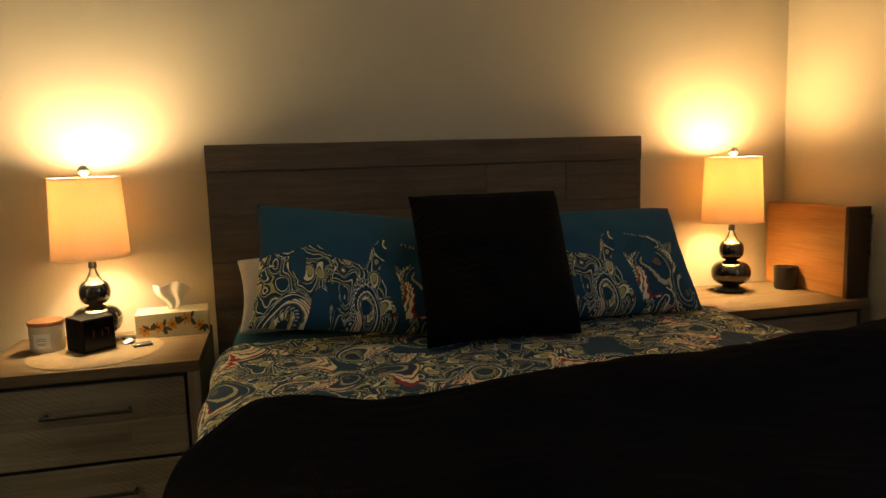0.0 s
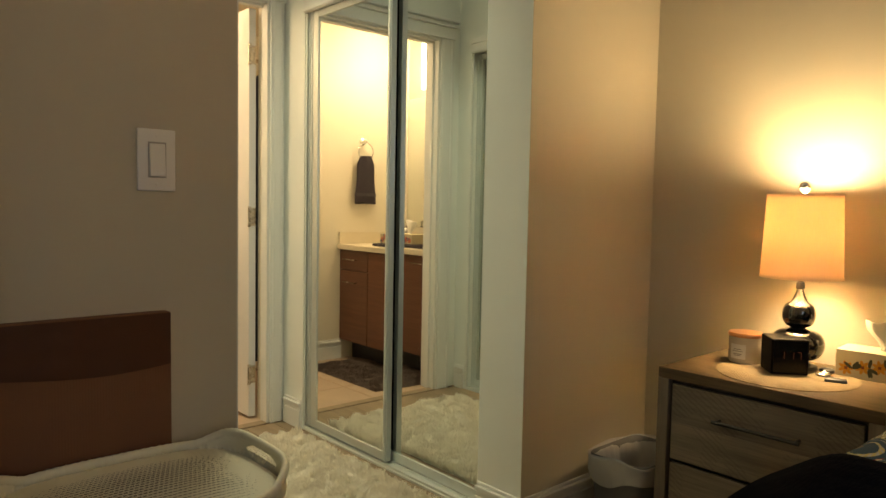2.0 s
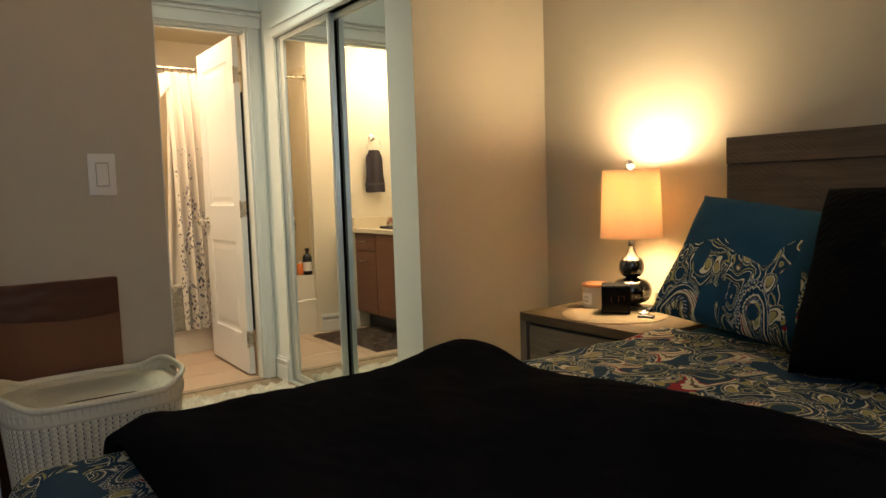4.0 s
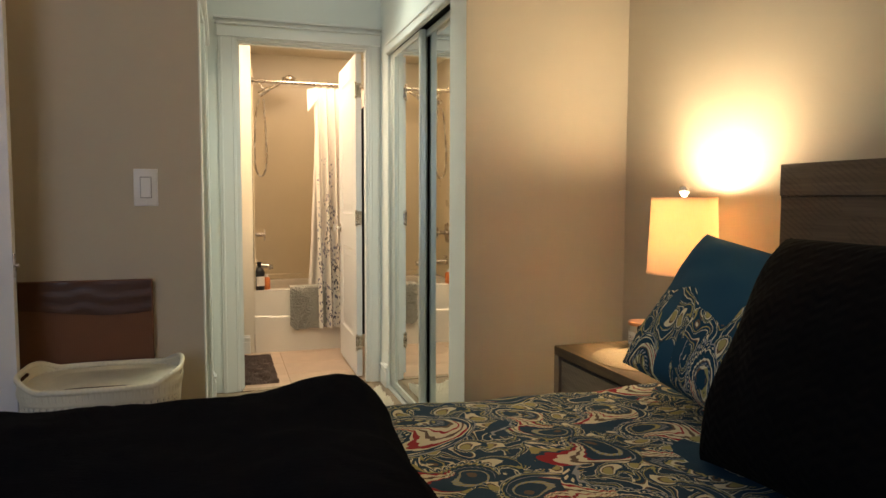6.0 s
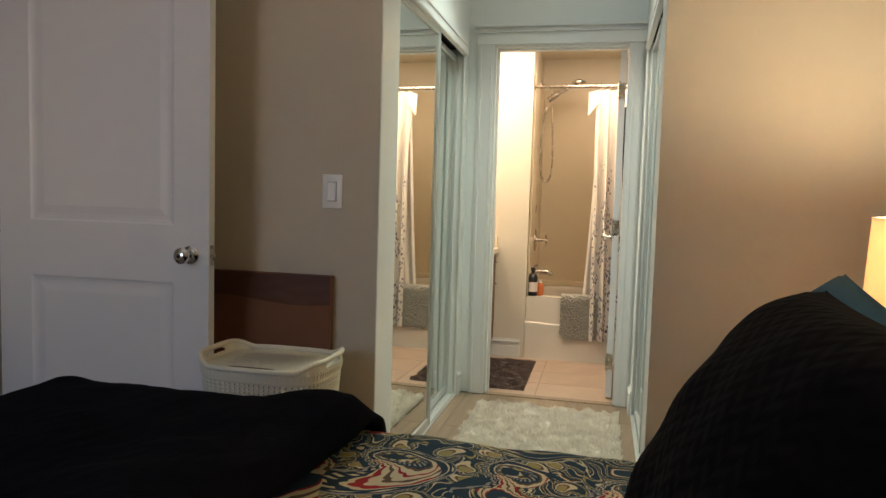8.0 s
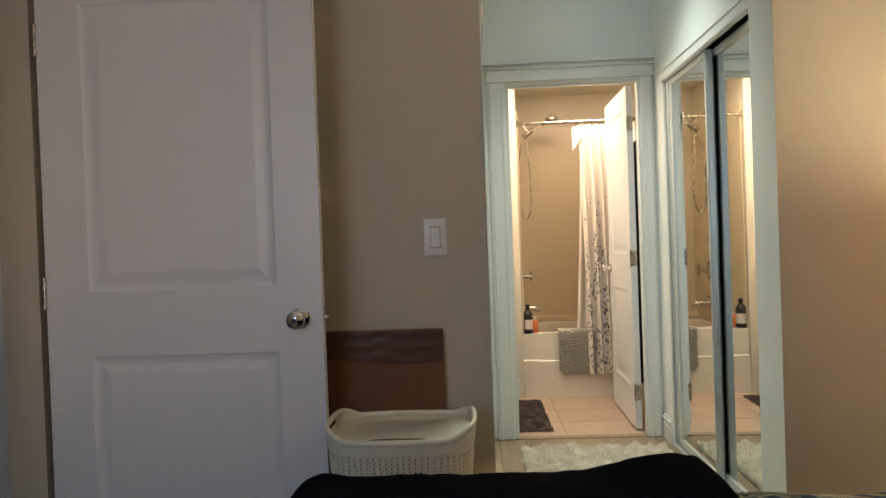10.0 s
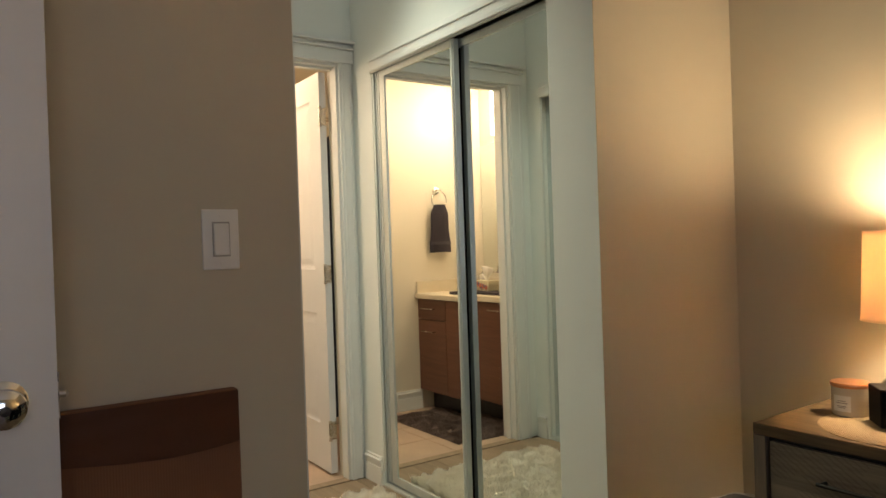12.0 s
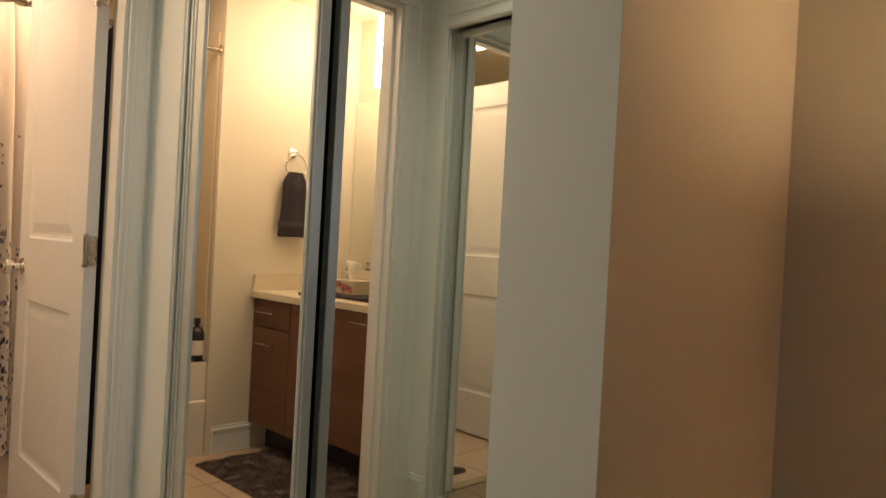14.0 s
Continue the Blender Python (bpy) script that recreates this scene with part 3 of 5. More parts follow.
def door_knob(door, x, z, t, mat, lever=False):
    for side, y, s in (("front", 0, -1), ("back", t, 1)):
        k = tagged(new("door_knob"), "polished round metal door knob")
        k.parent = door
        k.location = (x, y, z)
        part("rose", lathe([(0.0, 0), (0.032, 0), (0.032, s * 0.004), (0.026, s * 0.009), (0.012, s * 0.012)], 28, axis="y"), mat, k, smooth=40)
        part("knob", lathe([(0.011, s * 0.010), (0.011, s * 0.03), (0.022, s * 0.038), (0.028, s * 0.05), (0.027, s * 0.06), (0.018, s * 0.067), (0.001, s * 0.069)], 28, axis="y"), mat, k, smooth=40)
        part("lock_button", lathe([(0.007, s * 0.068), (0.007, s * 0.0715), (0.001, s * 0.072)], 14, axis="y"), DARKMETAL, k)


def hinges(door, zs, mat, y):
    for z in zs:
        bm = bmesh.new()
        lathe([(0.0065, z - 0.045), (0.0065, z + 0.045)], 12, (-0.004, y, 0), bm)
        for k in (-0.047, 0.047):
            lathe([(0.008, z + k - 0.003), (0.008, z + k + 0.003)], 12, (-0.004, y, 0), bm)
        box(bm, (-0.0025, y + (0.003 if y <= 0 else -0.034), z - 0.044), (-0.0008, y + (0.034 if y <= 0 else -0.003), z + 0.044))
        part("hinge", bm, mat, door, smooth=40)


bath_door = panelled_door("door_1", 0.70, 2.0, 0.035, 0.80, 1.02, "white two-panel moulded door standing open into the bathroom", 0.115)
door_knob(bath_door, 0.64, 0.915, 0.035, CHROME)
hinges(bath_door, (0.22, 1.0, 1.78), NICKEL, 0.0)
bath_door.matrix_basis = Matrix(((-1, 0.014, 0, -2.602), (0.014, 1, 0, 1.940), (0, 0, 1, 0.006), (0, 0, 0, 1)))

room_door = panelled_door("door_2", 0.86, 2.03, 0.035, 0.82, 1.02, "white two-panel moulded bedroom door standing wide open")
door_knob(room_door, 0.79, 0.92, 0.035, CHROME)
hinges(room_door, (0.25, 1.02, 1.8), NICKEL, 0.0)
bm = boxes(((0.8605, 0.006, 0.885), (0.8625, 0.029, 0.955)))
lathe([(0.006, 0.862), (0.006, 0.872), (0.001, 0.876)], 12, (0, 0.0175, 0.92), bm, "x")
part("latch", bm, NICKEL, room_door, "brass-toned latch plate and bolt", smooth=40)
room_door.matrix_basis = pose(-0.62, -0.288, 0.006, 0, 0, 90)


# ---------- mirrored closets ----------
def mirror_panel(name, w, h, label, broad=0.0):
    """A framed sliding mirror in its own frame: x from 0 to w, faces -y, its glass at y = 0.006."""
    d = thing(name, (0, 0, 0), label, "mirrored closet door")
    part("mirror_pane", boxes(((0.018 + broad, 0.006, 0.03), (w - 0.018, 0.010, h - 0.02))), MIRROR, d, "silvered mirror glass")
    part("backing", boxes(((0.015, 0.0105, 0.025), (w - 0.015, 0.022, h - 0.015))), BLACKFELT, d)
    for x0 in (0, w - 0.026):
        bm = bmesh.new()
        wide = broad if x0 == 0 else 0.0
        box(bm, (x0, 0, 0), (x0 + 0.026 + wide, 0.026, h), 0.0015, 1)
        if wide:
            box(bm, (x0 + 0.028, -0.004, 0), (x0 + 0.040, 0.0, h), 0.002, 1)
        box(bm, (x0 + 0.006, -0.005, 0), (x0 + 0.020, 0.0, h), 0.003, 2)
        part("stile", bm, ALU, d)
    part("top_rail", boxes(((0.0265 + broad, 0.0, h - 0.03), (w - 0.026, 0.0055, h))), ALU, d)
    part("bottom_rail", boxes(((0.0265 + broad, 0.0, 0.0), (w - 0.026, 0.0055, 0.036))), ALU, d)
    return d


def closet(x0, x1, y, s, front_far, tag):
    """s = -1: the closet faces -y; +1: it faces +y. front_far: the panel farther in along -x runs in front."""
    w = (x1 - x0) / 2 + 0.03
    for far in (True, False):
        front = far == front_far
        d = mirror_panel("mirror_door", w, 1.93, "silver-framed sliding mirror door in the %s closet track" % ("front" if front else "rear"), 0.058 if far and s < 0 else 0.0)
        depth = 0.018 if front else 0.052
        cx = x0 + 0.004 if far else x1 - w - 0.004
        if s < 0:
            d.matrix_basis = pose(cx, y + depth, 0.022, 0, 0, 0 if front else -0.75)
        else:
            d.matrix_basis = pose(cx + w, y - depth, 0.022, 0, 0, 178.5 if front else 180)
        tagged(d, "", "", "sliding mirror doors of the closets")
    k = -s
    bm = bmesh.new()
    ya, yb = sorted((y + k * -0.010, y + k * 0.010))
    box(bm, (x0 + 0.001, ya, 1.948), (x1 - 0.001, yb, CZ - 0.001), 0.003)
    ya, yb = sorted((y + k * -0.015, y + k * -0.010))
    box(bm, (x0 + 0.001, ya, 1.952), (x1 - 0.001, yb, 1.972), 0.002)
    box(bm, (x0 + 0.001, ya, 2.0), (x1 - 0.001, yb, 2.012), 0.002)
    part("track_fascia", bm, TRIM, kind="structure")
    ya, yb = sorted((y + k * 0.0105, y + k * 0.1))
    part("track_recess", boxes(((x0 + 0.001, ya, 1.985), (x1 - 0.001, yb, CZ - 0.001))), BLACKFELT, kind="structure")
    bm = bmesh.new()
    ya, yb = sorted((y + k * 0.0, y + k * 0.095))
    box(bm, (x0 + 0.001, ya, -0.001), (x1 - 0.001, yb, 0.010), 0.002)
    for o in (0.006, 0.042, 0.085):
        ya, yb = sorted((y + k * o, y + k * (o + 0.004)))
        box(bm, (x0 + 0.001, ya, 0.010), (x1 - 0.001, yb, 0.020))
    part("track_floor_rail", bm, ALU, kind="structure")
    for a in (x0 + 0.0005, x1 - 0.0125):
        bm = bmesh.new()
        for o in (0.004, 0.042, 0.082):
            ya, yb = sorted((y + k * o, y + k * (o + 0.006)))
            box(bm, (a, ya, 0.02), (a + 0.012, yb, 1.947), 0.001, 1)
        part("jamb_channel", bm, ALU, kind="structure")


closet(CX0, CX1, YR, -1, True, "right")
closet(-2.39, CX1 - 0.01, YL, 1, False, "left")


# ---------- bed ----------
def soft_noise(p, s, seed=0.0):
    return noise.noise(Vector((p[0] * s + seed, p[1] * s - seed, (p[2] if len(p) > 2 else 0) * s)))


BEDX0, BEDX1, BEDY0, BEDY1, BEDZ = 0.12, 1.68, 0.54, 2.63, 0.655


def with_uv(bm, f):
    layer = bm.loops.layers.uv.new("map")
    for face in bm.faces:
        for lp in face.loops:
            lp[layer].uv = f(lp.vert.co)
    return bm


def make_bed():
    bed = thing("bed", (0.9, 1.6, 0), "made-up queen bed with weathered grey-brown wooden headboard", "bed")

    def L(bm):
        bmesh.ops.translate(bm, verts=bm.verts, vec=(-0.9, -1.6, 0))
        return bm
    hb = tagged(new("headboard"), "weathered grey-brown plank headboard with saw marks")
    hb.parent = bed
    x0, x1 = 0.074, 1.665
    rows = [(0.34, 0.50), (0.50, 0.665), (0.665, 0.83), (0.83, 0.985), (0.985, 1.135)]
    for i, (a, b) in enumerate(rows):
        cuts = [x0, x0 + 0.35 + 0.31 * ((i * 2) % 3), x0 + 1.15 + 0.13 * (i % 3), x1]
        for c, d in zip(cuts, cuts[1:]):
            part("plank", L(box(bmesh.new(), (c + 0.0006, 2.655, a + 0.0006), (d - 0.0006, 2.70, b - 0.0006), 0.0012, 1)), HEADW, hb)
    part("cap", L(box(bmesh.new(), (x0, 2.650, 1.135), (x1, 2.715, 1.224), 0.003)), HEADW, hb)
    for x in (x0, x1 - 0.07):
        part("post", L(box(bmesh.new(), (x, 2.701, 0.0), (x + 0.07, 2.74, 1.134), 0.003)), HEADW, hb)
        part("leg", L(box(bmesh.new(), (x, 2.655, 0.0), (x + 0.07, 2.700, 0.339), 0.003)), HEADW, hb)
    for x in (BEDX0 + 0.03, BEDX1 - 0.06):
        part("side_rail", L(box(bmesh.new(), (x, 0.62, 0.20), (x + 0.03, 2.65, 0.34), 0.003)), HEADW, bed)
    for x in (BEDX0 + 0.05, BEDX1 - 0.12):
        part("leg", L(box(bmesh.new(), (x, 0.62, 0), (x + 0.07, 0.69, 0.2), 0.003)), HEADW, bed)
    part("mattress", L(box(bmesh.new(), (BEDX0 + 0.03, 0.59, 0.341), (BEDX1 - 0.03, 2.64, 0.60), 0.05, 4)), SHEETC, bed, "thick mattress in a dark fitted sheet", smooth=60)
    return bed


make_bed()


def cover(x0, x1, y0, y1, z, drop, nx, ny, lift, wav, over_foot=True):
    """A cloth over the bed: flat on top, rolled over the two sides and the foot."""
    r = 0.075
    bm = bmesh.new()
    span = (x1 - x0) + 2 * drop
    fl = (y1 - y0) + (drop if over_foot else 0)

    def f(u, v):
        s = u * span - drop
        q = v * fl - (drop if over_foot else 0)

        def bend(d):
            # how far out and down a point lies d metres past the start of the roll
            if d <= 0:
                return 0, 0
            if d < r * 1.57:
                return r * math.sin(d / r), r * (1 - math.cos(d / r))
            return r, r + d - r * 1.57
        w = x1 - x0
        ox, dz = 0, 0
        px = min(max(s, r), w - r)
        if s < r:
            o, dz = bend(r - s)
            px = r - o
        elif s > w - r:
            o, dz = bend(s - w + r)
            px = w - r + o
        py, dy = q, 0
        if over_foot and q < r:
            o, dy = bend(r - q)
            py = r - o
        both = max(dz, dy)
        hang = min(1.0, both / 0.25)
        fold = hang * wav * math.sin((q if dz > dy else s) * 21 + 2 * soft_noise((s, q), 2.5, 3))
        p = [x0 + px, y0 + py, z - both]
        if dz > dy:
            p[0] += fold * (-1 if s < w / 2 else 1)
        elif dy > 0:
            p[1] -= fold
        p[2] += lift(p[0], p[1]) * (1 - hang)
        p[0] += 0.006 * soft_noise((s, q), 6, 1)
        return p
    sheet(f, nx, ny, bm)
    layer = bm.loops.layers.uv.new("map")
    bm.verts.index_update()
    for face in bm.faces:
        for lp in face.loops:
            i, j = divmod(lp.vert.index, ny + 1)
            lp[layer].uv = (i / nx * span, j / ny * fl)
    return bm


def solid(ob, t):
    m = ob.modifiers.new("thickness", "SOLIDIFY")
    m.thickness = t
    m.offset = -1
    return ob


def duvet_lift(x, y):
    return 0.011 * soft_noise((x, y), 3.2, 7) + 0.007 * soft_noise((x, y), 8.5, 2) + 0.004 * abs(soft_noise((x * 3, y), 7.5, 4))


bm = cover(BEDX0 - 0.02, BEDX1 + 0.02, BEDY0 + 0.01, 2.20, BEDZ, 0.30, 180, 150, duvet_lift, 0.012)
duvet = solid(solo("duvet", bm, DUVET, (0, 0, 0), "teal duvet with large cream, gold and red paisley swirls", "bedding", smooth=180), 0.03)
bm = cover(BEDX0 + 0.012, BEDX1 - 0.012, 2.08, 2.632, BEDZ - 0.016, 0.25, 90, 24, lambda x, y: 0, 0.005, False)
solid(solo("sheet", bm, TEALC, (0, 0, 0), "plain teal sheet under the pillows", "bedding", smooth=180), 0.008)


def blanket_lift(x, y):
    ridge = 0.012 + 0.018 * soft_noise((x, y), 3.4, 11) + 0.010 * soft_noise((x, y), 8.0, 5) + 0.006 * abs(soft_noise((x, y * 2), 12.0, 8))
    ridge += 0.022 * math.exp(-((y - 1.36) / 0.09) ** 2) * (0.55 + 0.45 * soft_noise((x, y), 4.0, 1))
    ridge += 0.016 * math.exp(-((x - 0.29) / 0.10) ** 2) * math.exp(-((y - 1.35) / 0.12) ** 2)
    side = min(1.0, max(0.0, (x - BEDX0 + 0.05) / 0.19))
    side *= min(1.0, max(0.0, (BEDX1 + 0.04 - x) / 0.16))
    tip = min(1.0, max(0.0, (1.437 - y) / 0.05), max(0.0, (y - 0.695) / 0.05))
    mid = min(1.0, max(0.0, (x - 0.38) / 0.5))
    mid += 0.6 * min(1.0, max(0.0, (x - 0.8) / 0.5))
    ridge += 0.045 * mid * math.exp(-((y - 1.28) / 0.13) ** 2)
    return (0.052 + ridge * 0.8) * side * side * (3 - 2 * side) * tip ** 0.4


bm = cover(BEDX0 - 0.036, BEDX1 + 0.055, 0.70, 1.43, BEDZ + 0.018, 0.42, 190, 120, blanket_lift, 0.018, False)
for v in bm.verts:
    # the head-side edge is not quite straight
    k = max(0.0, (v.co.y - 0.70) / 0.73)
    v.co.y += 0.10 * k * k * min(1.0, max(0.0, (v.co.x - 1.2) / 0.4))
    v.co.y += 0.03 * k * k * math.exp(-((v.co.x - 0.28) / 0.22) ** 2) + 0.012 * k * k * soft_noise((v.co.x, 2.0), 5.0, 6)
blanket = solid(solo("blanket", bm, BLACKCLOTH, (0, 0, 0), "plush black blanket folded over the foot half of the bed", "blanket", smooth=180), 0.022)


def pillow(name, w, h, t, mat, at, tip, turn, label, category="pillow", flange=0.0, nu=60, nv=44, roll=0.0, group=""):
    """Stands on its long edge: local x along w, z up along h."""
    bm = bmesh.new()
    for s in (-1, 1):
        def f(u, v):
            a, b = 2 * u - 1, 2 * v - 1
            ea, eb = max(0, 1 - abs(a) ** 2.6), max(0, 1 - abs(b) ** 2.6)
            y = t / 2 * (ea * eb) ** 0.42
            y += 0.010 * soft_noise((a * 2, b * 2, s), 1.6, 9) * (ea * eb) ** 0.3
            pinch = 1 - 0.055 * (1 - abs(a) ** 2) * abs(b) ** 3
            pin2 = 1 - 0.055 * (1 - abs(b) ** 2) * abs(a) ** 3
            return (a * w / 2 * pin2, s * y, (b + 1) * h / 2 * 1.0 + (pinch - 1) * b * h / 2)
        sheet(f, nu, nv, bm)
    bmesh.ops.remove_doubles(bm, verts=bm.verts, dist=0.0004)
    with_uv(bm, lambda c: (c.x + w / 2, c.z))
    ob = solo(name, bm, mat, at, label, category, group, smooth=180)
    ob.matrix_basis = Matrix.Translation(at) @ Euler((radians(tip), radians(roll), radians(turn))).to_matrix().to_4x4()
    return ob


pillow("pillow_sham", 0.63, 0.375, 0.17, SHAM, (0.515, 2.085, 0.685), -33, 2, "teal pillow sham with paisley print on its lower half", roll=8, group="patterned shams at the headboard")
pillow("pillow_sham", 0.63, 0.375, 0.17, SHAM, (1.245, 2.095, 0.668), -36, -2, "teal pillow sham with paisley print on its lower half", group="patterned shams at the headboard")
FLORALP = plain("pale_floral_cloth", (0.52, 0.47, 0.45), 0.85, vary=0.3, scale=22, fine=60, relief=0.4, depth=0.004)
pillow("sleeping_pillow", 0.62, 0.24, 0.17, FLORALP, (0.475, 2.33, 0.655), -30, 0, "pale rumpled sleeping pillow behind the teal sham")
pillow("sleeping_pillow", 0.62, 0.24, 0.17, FLORALP, (1.29, 2.33, 0.655), -30, 0, "pale rumpled sleeping pillow behind the teal sham")


def knit_cloth():
    n = Nodes("black_cable_knit")
    co = n.uv()
    s = n.node("ShaderNodeSeparateXYZ")
    n.put(s.inputs[0], co)
    zig = n.m("ADD", n.m("MULTIPLY", s.outputs[1], 300.0), n.m("MULTIPLY", n.m("ABSOLUTE", n.m("SUBTRACT", n.m("FRACT", n.m("MULTIPLY", s.outputs[0], 28.0)), 0.5)), 7.0))
    rope = n.m("SINE", zig)
    h = n.m("ADD", rope, n.m("MULTIPLY", n.noise(co, 400, 2), 0.7))
    col = n.ramp(n.m("ADD", n.m("MULTIPLY", rope, 0.2), 0.5), [(0.2, (0.0028, 0.0028, 0.003)), (0.8, (0.004, 0.0038, 0.004))])
    n.bump(h, 0.4, 0.002)
    return n.set(col, 0.98, 0.0, Specular_IOR_Level=0.1)


pillow("cushion", 0.44, 0.43, 0.23, knit_cloth(), (0.875, 1.955, 0.665), -25, 1, "black cable-knit square cushion leaning on the shams", "cushion")


# ---------- nightstands and what stands on them ----------
def nightstand():
    """Origin at the front left foot; 0.605 wide, 0.46 deep, 0.605 high."""
    W, D, HT = 0.605, 0.46, 0.605
    d = thing("nightstand", (0, 0, 0), "grey-brown wooden nightstand with two drawers and dark steel handles", "nightstand", "nightstands by the bed")
    part("top", box(bmesh.new(), (0, 0, HT - 0.032), (W, D, HT), 0.002), NS_TOP, d, "warm grey-brown wooden top")
    for x in (0, W - 0.035):
        part("side_panel", box(bmesh.new(), (x, 0, 0), (x + 0.035, D, HT - 0.0325), 0.002), NS_SIDE, d)
    part("back", box(bmesh.new(), (0.0355, D - 0.015, 0.06), (W - 0.0355, D - 0.002, HT - 0.033)), NS_SIDE, d)
    part("bottom_rail", box(bmesh.new(), (0.0355, 0.004, 0.05), (W - 0.0355, D - 0.016, 0.08), 0.002), NS_SIDE, d)
    # black sheet paints the shade in the gaps round the drawers
    part("inner_case", boxes(((0.0355, 0.022, 0.081), (W - 0.0355, 0.026, HT - 0.033))), BLACKPL, d, "black sheet standing in for the shadow gap behind the drawers")
    for z0, z1 in ((0.088, 0.322), (0.334, 0.560)):
        dr = tagged(new("drawer"), "rough-sawn grey-brown drawer front")
        dr.parent = d
        for k, (a, b) in enumerate(((z0, (z0 + z1) / 2), ((z0 + z1) / 2, z1))):
            cut = 0.045 + (0.36 if k == 0 else 0.56)
            cells = [(0.045, cut), (cut, W - 0.045)] if k == 0 else [(0.045, W - 0.045)]
            for c, e in cells:
                part("board", box(bmesh.new(), (c + 0.0002, 0.006, a + 0.0002), (e - 0.0002, 0.021, b - 0.0002), 0.0006, 1), NS_DRAW, dr)
        hz = z0 + (z1 - z0) * 0.66
        bm = tube([(0.185, -0.022, hz), (0.42, -0.022, hz)], 0.0055, 12)
        for x in (0.195, 0.41):
            tube([(x, 0.006, hz), (x, -0.022, hz)], 0.005, 10, bm)
        part("handle", bm, DARKMETAL, dr, "dark steel bar handle", smooth=60)
    return d


ns1 = nightstand()
ns1.matrix_basis = pose(-0.552, 2.272, 0)
ns2 = copy_thing(ns1, pose(1.765, 2.272, 0))
NZ = 0.605


def table_lamp(at, label):
    d = thing("table_lamp", at, label, "table lamp", "table lamps by the bed")
    part("foot", lathe([(0.0, 0), (0.058, 0), (0.060, 0.004), (0.055, 0.012), (0.03, 0.018), (0.0, 0.019)], 36), DARKMETAL, d, smooth=40)
    prof = [(0.030, 0.016), (0.034, 0.022), (0.030, 0.028)]
    for i in range(1, 19):
        t = i / 19 * math.pi
        prof.append((0.0225 + 0.0525 * math.sin(t) ** 0.75, 0.028 + 0.046 * (1 - math.cos(t))))
    prof += [(0.0215, 0.123), (0.0225, 0.127)]
    for i in range(1, 16):
        t = i / 18 * math.pi
        prof.append((0.0205 + 0.0265 * math.sin(t) ** 0.8, 0.127 + 0.037 * (1 - math.cos(t))))
    prof += [(0.0245, 0.203), (0.0175, 0.218), (0.012, 0.231), (0.0095, 0.241)]
    part("gourd_body", lathe(prof, 40), LAMPBLACK, d, "glossy black double-gourd body", smooth=60)
    part("neck", lathe([(0.011, 0.241), (0.013, 0.246), (0.011, 0.262), (0.008, 0.263), (0.008, 0.30), (0.016, 0.302), (0.016, 0.385), (0.0, 0.386)], 20), DARKMETAL, d, smooth=40)
    bm = lathe([(0.114, 0.277), (0.1035, 0.525), (0.1015, 0.525), (0.112, 0.277)], 64, cap=False)
    sh = part("shade", bm, SHADE, d, "cream linen drum shade, glowing", smooth=40)
    for r, z in ((0.114, 0.278), (0.1035, 0.524)):
        part("shade_rim", lathe([(r - 0.0022, z - 0.003), (r + 0.0012, z - 0.003), (r + 0.0012, z + 0.003), (r - 0.0022, z + 0.003), (r - 0.0022, z - 0.003)], 64, cap=False), SHADE, d, smooth=30)
    bm = bmesh.new()
    for k in range(3):
        a = 2.1 * k
        tube([(0.008 * math.cos(a), 0.008 * math.sin(a), 0.512), (0.102 * math.cos(a), 0.102 * math.sin(a), 0.520)], 0.0014, 6, bm)
    part("spider", bm, DARKMETAL, d, smooth=60)
    bm = bmesh.new()
    tube([(0.017, 0, 0.30), (0.036, 0, 0.36), (0.040, 0, 0.44), (0.02, 0, 0.50), (0, 0, 0.512)], 0.0013, 6, bm)
    tube([(-0.017, 0, 0.30), (-0.036, 0, 0.36), (-0.040, 0, 0.44), (-0.02, 0, 0.50), (0, 0, 0.512)], 0.0013, 6, bm)
    part("harp", bm, DARKMETAL, d, smooth=60)
    part("finial", lathe([(0.004, 0.508), (0.006, 0.530), (0.010, 0.534), (0.0165, 0.542), (0.0175, 0.550), (0.0165, 0.558), (0.010, 0.565), (0.0005, 0.568)], 28), CHROME, d, "polished chrome ball finial", smooth=60)
    b = part("bulb", lathe([(0.013, 0.386), (0.014, 0.402), (0.022, 0.422), (0.029, 0.446), (0.027, 0.468), (0.015, 0.486), (0.0005, 0.490)], 24), BULB, d, "lit warm bulb", smooth=60)
    b.visible_shadow = False
    return d


table_lamp((-0.282, 2.60, NZ), "lit table lamp with black gourd base and cream drum shade")
table_lamp((2.03, 2.60, NZ), "lit table lamp with black gourd base and cream drum shade")


def placemat(at, label):
    n = Nodes("light_pool_straw")
    co = n.coords()
    r = n.v("LENGTH", n.v("MULTIPLY", co, (1, 1, 0)))
    ring = n.m("SINE", n.m("MULTIPLY", r, 1300.0))
    n.bump(ring, 0.6, 0.001)
    mat = n.set(n.mix(n.noise(co, 60, 3), (0.13, 0.09, 0.045), (0.23, 0.165, 0.085)), 0.8)
    solo("placemat", lathe([(0.0, 0), (0.188, 0), (0.190, 0.0015), (0.188, 0.003), (0.0, 0.003)], 72), mat, at, label, "placemat")


# lighter disc stands in for the lamp's pool of light on the wood
placemat((-0.262, 2.475, NZ), "thin round straw disc standing in for the lamp's light pool")


